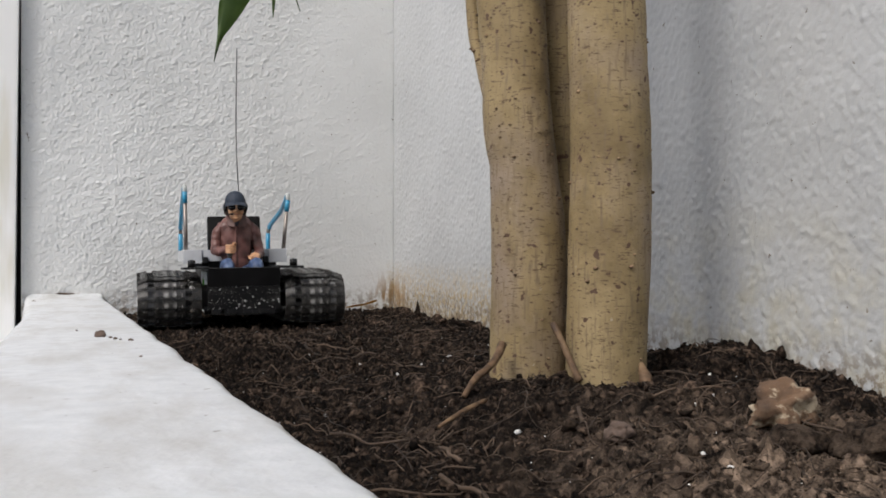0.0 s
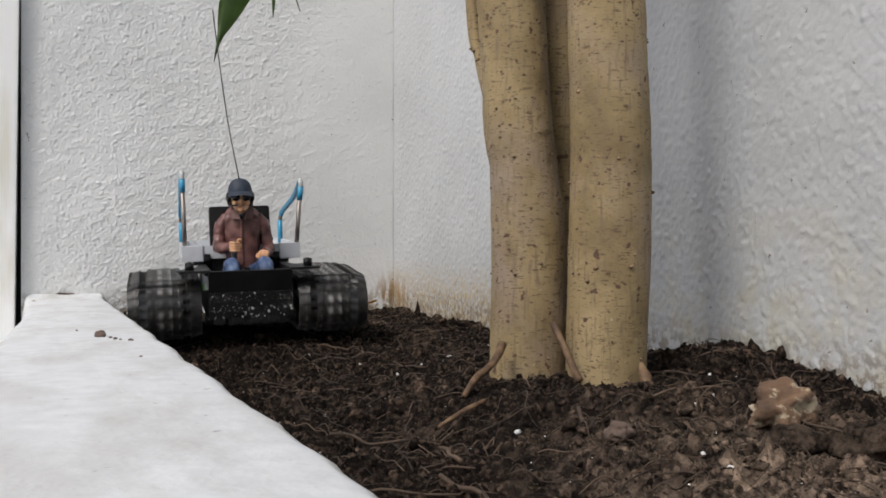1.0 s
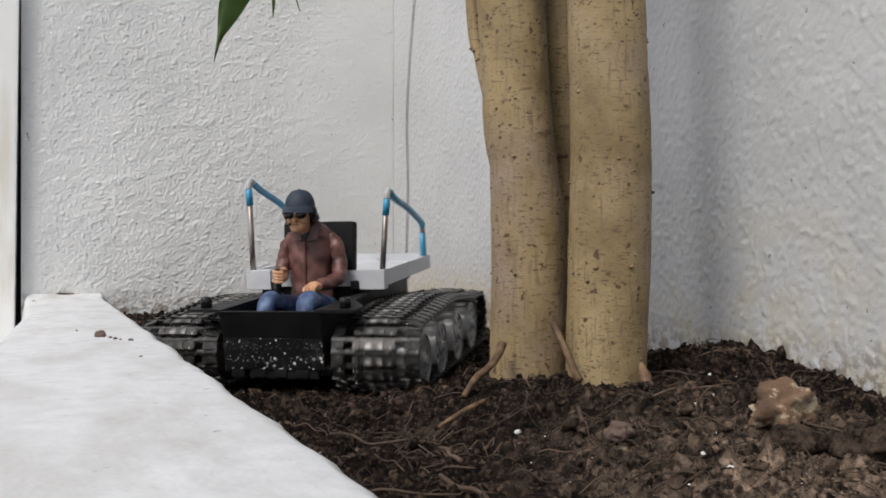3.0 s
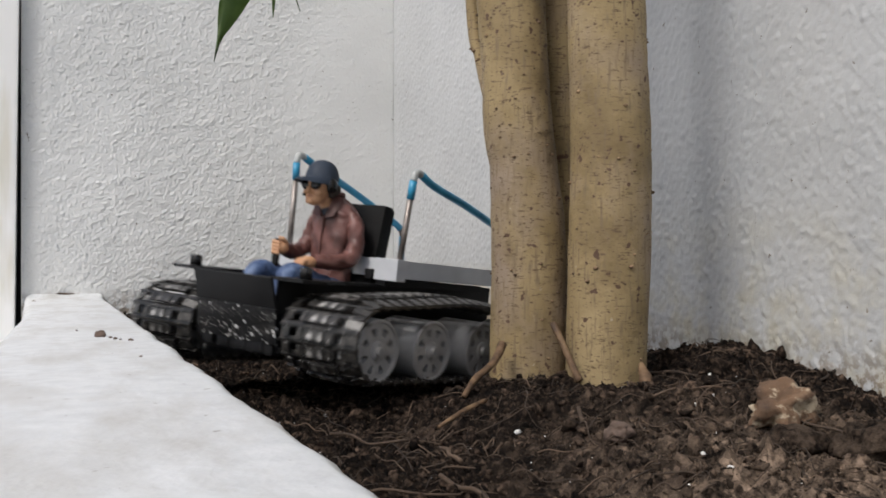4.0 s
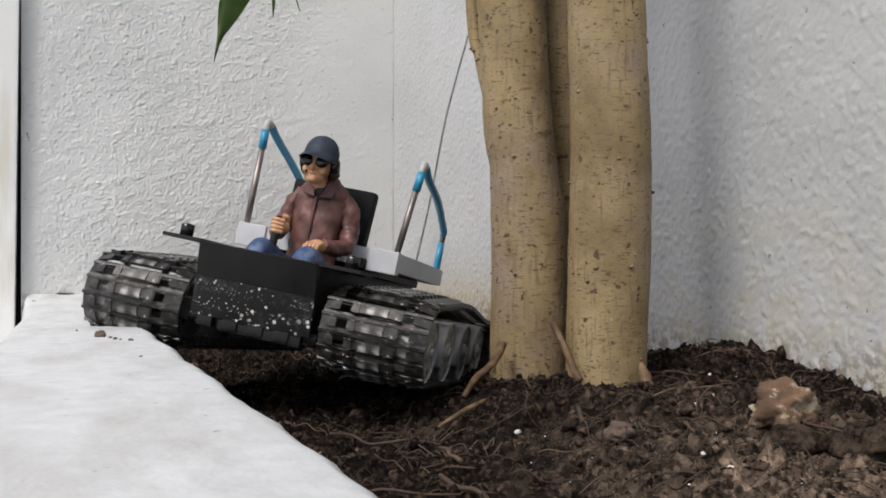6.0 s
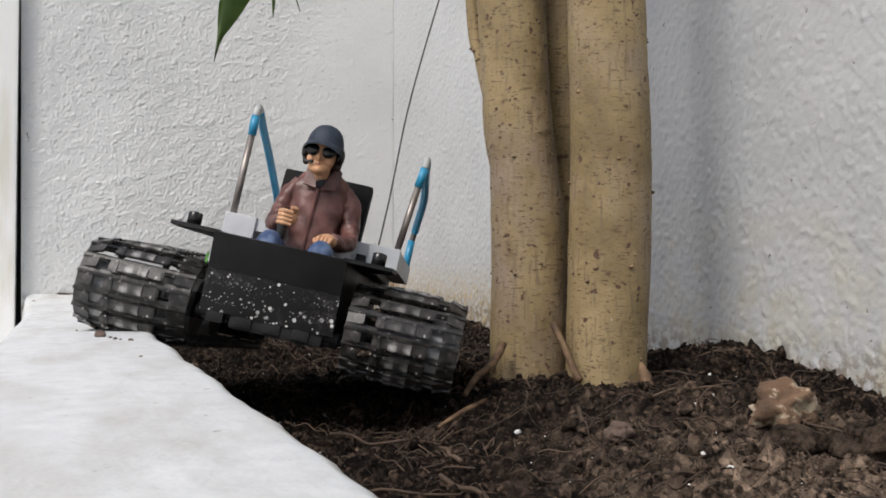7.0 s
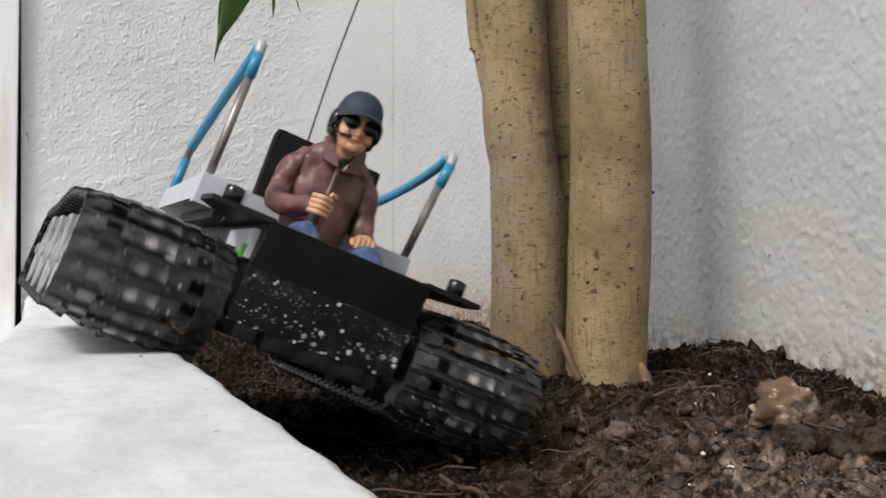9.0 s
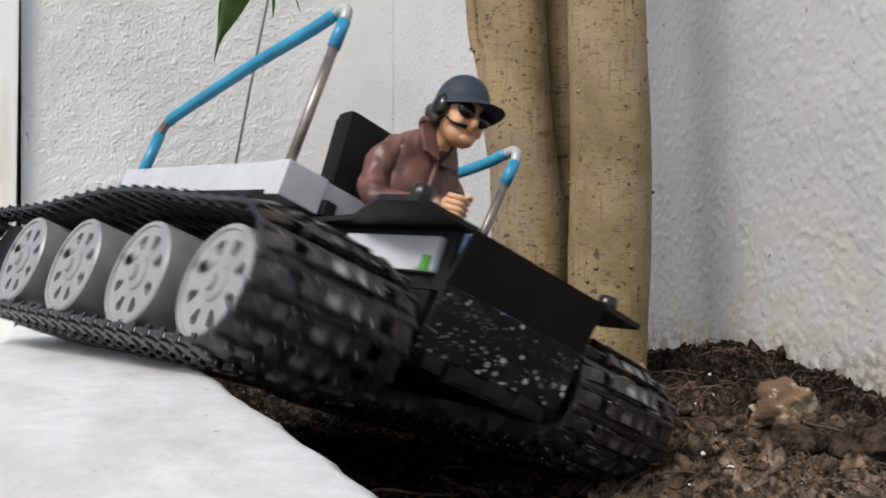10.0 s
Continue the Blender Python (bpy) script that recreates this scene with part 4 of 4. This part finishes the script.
def track_unit(side):
    """One side's running gear: a frame that carries wheels and the loop of links."""
    bm = bmesh.new()
    boxmm(bm, -126, 34, -22, -15, -61, -50, 1.0)
    for x, _ in WHEELS:
        tube(bm, [mm(x, -18, -58), mm(x, 18, -58)] if side > 0 else [mm(x, 18, -58), mm(x, -18, -58)], 0.002, 10)
    unit = part("track_unit", bm, M_BLACK, crawler)
    if side < 0:
        for v in unit.data.vertices:
            v.co.y = -v.co.y
        unit.data.flip_normals()
    unit.location = (0, TRACK_MID * side * 0.001, 0)
    wm = wheel_mesh(side)
    wheels = []
    for x, r in WHEELS:
        w = new("road_wheel", wm)
        w.parent = unit
        w.location = (x / 1000, 22.6 * side / 1000, (-58 + Z0) / 1000)
        wheels.append((w, r))
    bm = bmesh.new()
    tube(bm, [(0, -0.018, 0), (0, 0.018, 0)], 0.0122, 24)
    for k in range(12):
        a = 2 * math.pi * k / 12
        for y in (-0.010, 0.010):
            box(bm, -0.001, 0.001, y - 0.002, y + 0.002, 0.0115, 0.0145, 0, 0, Matrix.Rotation(a, 4, "Y"))
    sp = part("sprocket", smooth(bm), M_BLACK, unit)
    sp.location = (REAR_X / 1000, 0, (REAR_Z + Z0) / 1000)
    wheels.append((sp, 14.0))
    lm = link_mesh()
    links = []
    for k in range(LINKS):
        ob = new("track_link", lm)
        ob.parent = unit
        links.append(ob)
    return unit, wheels, links


body()
deck()
seat()
roll_bar(1, 29.7, 44.8)
roll_bar(-1, 37.0, 40.4)
UNITS = {s: track_unit(s) for s in (1, -1)}

bm_wire = bmesh.new()
tube(bm_wire, spline([(0, 0, 0), (-0.006, -0.0004, 0.045), (-0.010, -0.0022, 0.10), (-0.017, -0.0012, 0.15), (-0.026, 0.0012, 0.205)], 8), 0.00055, 8)
antenna = part("antenna", smooth(bm_wire), M_WIRE, crawler, "thin black wire antenna")
antenna.location = mm(-158, 18.5, -20)
bm_lug = bmesh.new()
boxmm(bm_lug, -160.5, -142.4, 15.5, 21.5, -24, -20, 0.8)
part("antenna_mount", bm_lug, M_GREY, crawler)


# ---- the seated toy driver, one plain figure ----
def driver():
    bm = bmesh.new()
    CAP, JACKET, JEANS, SKIN, GLOSS, SHIRT, LIP, HAIR = range(8)
    hx, hy = -1.0, -3.0

    def limb(pts, radii, mi, n=14, crease=0.0, steps=6):
        P = spline([mm(*p) for p in pts], steps)
        R = np.interp(np.linspace(0, 1, len(P)), np.linspace(0, 1, len(radii)), radii) / 1000

        def wob(i, a):
            q = P[i] * 260
            return 1 + crease * (noise.noise((q.x + 1.1 * math.cos(a), q.y + 1.1 * math.sin(a), q.z)) + 0.5 * noise.noise((q.x * 2 + 2 * math.cos(a), q.y * 2 + 2 * math.sin(a), q.z * 2)))
        tube(bm, P, [float(r) for r in R], n, mi, wob=wob)
    # torso: rings from hips to shoulders
    prof = [(-14, -46, 8, 13), (-14, -38, 8.8, 12.6), (-13.5, -30, 8.8, 12.2), (-13.5, -21, 7.8, 11.8), (-14, -10, 8.2, 13.0), (-14.5, 0, 8.2, 14.2), (-14.5, 5, 7.4, 13.6), (-14, 9.0, 6.0, 10.6), (-12.8, 12.0, 4.9, 6.8), (-11.2, 13.8, 4.3, 4.9)]
    prof = np.array(prof)
    fine = np.linspace(0, len(prof) - 1, 46)
    prof = np.stack([np.interp(fine, range(len(prof)), prof[:, k]) for k in range(4)], 1)
    prev, N = None, 44
    for x, z, a, b in prof.tolist():
        ring = []
        for k in range(N):
            t = 2 * math.pi * k / N
            c, s_ = math.cos(t), math.sin(t)
            fold = 1 + 0.05 * noise.noise((c * 2.2, s_ * 2.2, z * 0.12)) + 0.11 * noise.noise((c * 2.6 + 7, s_ * 2.6 + z * 0.10, z * 0.30)) + 0.05 * noise.noise((c * 5, s_ * 5 - z * 0.2, z * 0.5))
            ring.append(bm.verts.new(mm(x + a * math.copysign(abs(c) ** 0.8, c) * fold, -1.5 + b * math.copysign(abs(s_) ** 0.8, s_) * fold, z)))
        if prev:
            for k in range(N):
                bm.faces.new((prev[k], prev[(k + 1) % N], ring[(k + 1) % N], ring[k])).material_index = JACKET
        prev = ring
    bm.faces.new(prev).material_index = JACKET
    # splayed collar, shirt in the open neck, button band, hem
    for s_ in (-1, 1):
        quad = [(-5.0, -2.2 + 1.0 * s_, 2.4), (-4.8, -2.2 + 7.2 * s_, 3.2), (-10.6, -2.2 + 8.0 * s_, 12.4), (-7.2, -2.2 + 4.8 * s_, 15.4)]
        plate(bm, quad if s_ < 0 else quad[::-1], 1.3, JACKET)
        limb([(-7.2, -2.2 + 4.8 * s_, 14.7), (-11, -2.2 + 6.2 * s_, 15.2), (-15.6, -2.2 + 3.0 * s_, 14.8), (-16.2, -2.2, 14.8)], [1.0, 1.3, 1.3, 1.2], JACKET, 8)
    blob(bm, mm(-8.4, -2.3, 8.0), (0.0042, 0.0038, 0.0056), SHIRT, 3)
    limb([(-5.6, -2.4, 2.8), (-5.2, -2.6, -8), (-5.2, -2.6, -18), (-4.6, -2.6, -30)], [0.9, 0.9, 0.9, 0.9], JACKET, 6)
    limb([(-6, -13, -32.5), (-3.6, -8, -33), (-3.2, -2, -33.2), (-3.6, 6, -33), (-6, 11, -32.5)], [1.2, 1.3, 1.3, 1.3, 1.2], JACKET, 8, 0.2)
    # arms
    limb([(-14.5, -12.4, 5.0), (-14, -16.0, -1.5), (-12.6, -18.2, -11), (-6.5, -18.4, -17.0), (4, -14.4, -17.4), (14, -10.2, -16.2)], [3.6, 4.5, 4.3, 4.3, 3.8, 3.2], JACKET, 22, 0.24, 10)
    limb([(-14.5, 9.6, 5.0), (-14, 13.4, -1.5), (-12.6, 15.8, -12), (-6.5, 16.4, -19.0), (4, 14.0, -21.2), (12.4, 11.6, -21.0)], [3.6, 4.5, 4.3, 4.3, 3.8, 3.2], JACKET, 22, 0.24, 10)
    # fists and fingers
    blob(bm, mm(16.6, -8.6, -15.8), (0.0038, 0.0044, 0.0040), SKIN, 2)
    for k in range(4):
        limb([(17.4, -12.4, -13.2 - 1.75 * k), (20.6, -9.8, -13.3 - 1.75 * k), (19.8, -6.2, -13.6 - 1.75 * k)], [1.0, 1.1, 0.9], SKIN, 8)
    limb([(15.4, -6.2, -14), (18.6, -5.4, -11.6), (20.0, -7.4, -11.2)], [1.2, 1.1, 0.9], SKIN, 8)
    blob(bm, mm(15.8, 10.6, -21.8), (0.0046, 0.0044, 0.0032), SKIN, 2)
    for k in range(4):
        limb([(17.4, 13.1 - 1.7 * k, -20.6), (20.4, 12.4 - 1.7 * k, -21.8), (21.2, 12.0 - 1.7 * k, -24.8)], [1.0, 1.05, 0.8], SKIN, 8)
    limb([(15.6, 7.2, -21.6), (18.6, 5.6, -22.6), (20.4, 6.0, -24.2)], [1.1, 1.05, 0.8], SKIN, 8)
    # legs
    for s_ in (-1, 1):
        y = -1 + 9.8 * s_
        limb([(-12, y * 0.8, -37), (6, y, -33.5), (22, y + 1.6 * s_, -28.4), (29.5, y + 1.6 * s_, -30.4), (33.5, y + s_, -42), (36, y, -58)], [7.4, 6.2, 5.2, 5.0, 4.7, 4.3], JEANS, 22, 0.13, 9)
    limb([(-9, -12, -33.8), (0, -2, -33.6), (-9, 9, -33.8)], [2.0, 2.0, 2.0], GLOSS, 8)
    # neck, head, nose, ears
    limb([(-9.4, hy + 0.4, 6), (-5.4, hy, 13)], [4.2, 4.0], SKIN)
    blob(bm, mm(hx, hy, 18.4), (0.0078, 0.0066, 0.0092), SKIN, 3)
    blob(bm, mm(hx + 3.0, hy, 11.6), (0.0042, 0.0054, 0.0042), SKIN, 2)
    blob(bm, mm(hx + 7.6, hy, 15.4), (0.0016, 0.0012, 0.0022), SKIN, 2)
    blob(bm, mm(hx + 6.2, hy, 9.6), (0.0018, 0.0028, 0.0018), SKIN, 2)
    limb([(hx + 6.5, hy - 2.0, 12.2), (hx + 7.1, hy, 12.2), (hx + 6.5, hy + 2.0, 12.2)], [0.25, 0.35, 0.25], LIP, 6)
    for s_ in (-1, 1):
        blob(bm, mm(hx + 4.4, hy + 4.0 * s_, 14.2), (0.0026, 0.0022, 0.0024), SKIN, 2)
        for k in range(3):
            blob(bm, mm(hx - 2.4 - 1.6 * k, hy + 7.4 * s_, 14.6 + 1.2 * k), (0.0022, 0.0018, 0.0026), HAIR, 2)
    blob(bm, mm(hx - 2.2, hy, 19.6), (0.0076, 0.0076, 0.0086), GLOSS, 3)
    # sunglasses, headset with a small microphone
    for s_ in (-1, 1):
        blob(bm, mm(hx + 6.5, hy + 3.3 * s_, 18.2), (0.0019, 0.0034, 0.0028), GLOSS, 3)
        limb([(hx + 6.0, hy + 5.2 * s_, 19.9), (hx - 1, hy + 7.3 * s_, 19.6)], [0.5, 0.5], GLOSS, 6)
        blob(bm, mm(hx - 1.0, hy + 8.0 * s_, 18.4), (0.0036, 0.0022, 0.0042), GLOSS, 2)
    limb([(hx + 0.5, hy - 8.0, 16), (hx + 5, hy - 6.2, 12.8), (hx + 8.4, hy - 2.6, 12.6)], [0.4, 0.4, 0.8], GLOSS, 6)
    # cap: crown and brim
    prev = None
    for i in range(9):
        t = i / 8
        z, r = 21.6 + 10.2 * math.sin(t * math.pi / 2), max(0.02, math.cos(t * math.pi / 2)) ** 0.80
        ring = [bm.verts.new(mm(hx - 1.2 + 9.2 * r * math.cos(2 * math.pi * k / 28), hy + 8.6 * r * math.sin(2 * math.pi * k / 28), z)) for k in range(28)]
        if prev:
            for k in range(28):
                bm.faces.new((prev[k], prev[(k + 1) % 28], ring[(k + 1) % 28], ring[k])).material_index = CAP
        prev = ring
    bm.faces.new(prev).material_index = CAP
    rows = []
    for i in range(13):
        a = radians(-78 + 13 * i)
        rows.append([bm.verts.new(mm(hx - 1.2 + (8.9 + e * 10.4 * max(0, math.cos(a)) ** 0.4) * math.cos(a), hy + 8.6 * math.sin(a) * (1 + 0.06 * e), 22.6 - e * (1.4 + 0.8 * math.cos(a) + 1.6 * math.sin(a) ** 2) - d)) for e, d in ((0, 0), (0.6, 0.1), (1, 0.9), (0.6, 1.1), (0, 1.2))])
    for p, q in zip(rows, rows[1:]):
        for k in range(4):
            bm.faces.new((p[k], p[k + 1], q[k + 1], q[k])).material_index = CAP
    blob(bm, mm(hx - 1.2, hy, 31.8), (0.0009, 0.0009, 0.0004), CAP, 1)
    bmesh.ops.recalc_face_normals(bm, faces=bm.faces)
    ob = part("toy_driver", smooth(bm, 55), [M_CAP, M_JACKET, M_JEANS, M_SKIN, M_GLOSS, M_SHIRT, M_LIP, M_HAIR])
    for v in ob.data.vertices:
        v.co.y += 0.0019
    return tagged(ob, "painted toy driver figure in dark cap, brown jacket and jeans", "toy figure")


toy_driver = driver()


# ---- what moves ----
def travel(side):
    """How far each track has run, in millimetres, from the way its side goes over the ground."""
    ts, run = [DRIVE[0][0]], [0.0]
    for (t0, a), (t1, b) in zip(DRIVE, DRIVE[1:]):
        p, q = a @ Vector((0, TRACK_MID * side * 0.001, 0)), b @ Vector((0, TRACK_MID * side * 0.001, 0))
        ahead = (a.to_3x3() @ Vector((1, 0, 0)) + b.to_3x3() @ Vector((1, 0, 0))).normalized()
        ts.append(t1)
        run.append(run[-1] + 1000 * (q - p).dot(ahead))
    return lambda t: float(np.interp(t, ts, run))


# rise of each track on its springs, in millimetres, and the right one's toe in degrees: seconds, left z, right z, right toe
SPRINGS = [(0.0, -1, -1, 0), (2.7, -1, -1, 0), (4.0, 0, -4, 0), (4.5, 0, -5, 0), (5.5, 0, -6, 0), (7.0, -1, -6, 0), (8.0, 1, -5, 1), (8.5, 0, -4, 1.5), (9.0, 0, -4, 2.5), (9.5, 0, -4, 2.5), (9.8, 0, -6.5, 0.5), (10.0, 0, -7.5, 0)]
# sway of the antenna about its foot: seconds, degrees sideways, degrees fore and aft
SWAY = [(0.0, 0, 0), (0.5, -2, 0), (1.0, -7, 0), (1.5, 0, 0), (2.0, -3, 0), (2.5, -5, 0), (2.7, 2, 0), (4.0, 0, 0), (7.0, 0, 0), (8.0, 2, 0), (8.5, -1.5, 0), (9.0, -0.5, 0), (9.5, -4, 0), (10.0, -7, 0)]


def motions():
    walk(crawler, DRIVE)
    walk(toy_driver, DRIVE)
    walk(antenna, [(t, Matrix.Translation(antenna.location.copy()) @ pose(0, 0, 0, -a, b, 0)) for t, a, b in SWAY])
    walk(ball, [(0, pose(*BALL_FROM)), (3.9, pose(*BALL_FROM)), (4.1, pose(*(Vector(BALL_FROM) * 0.5 + Vector(BALL_TO) * 0.5), 0, 60, 0)), (4.3, pose(*BALL_TO, 0, 120, 0)), (10, pose(*BALL_TO, 0, 120, 0))])
    steps = [i / 10 for i in range(101)]
    for side, (unit, wheels, links) in UNITS.items():
        run = travel(side)
        walk(unit, [(r[0], pose(0, TRACK_MID * side * 0.001, r[1 if side > 0 else 2] / 1000, 0, 0, 0 if side > 0 else r[3])) for r in SPRINGS])
        for w, r in wheels:
            home = w.location.copy()
            walk(w, [(t, Matrix.Translation(home) @ pose(0, 0, 0, 0, math.degrees(run(t) / r), 0)) for t in steps])
        for k, ob in enumerate(links):
            walk(ob, [(t, loop_pose(k * PITCH + run(t))) for t in steps])


motions()
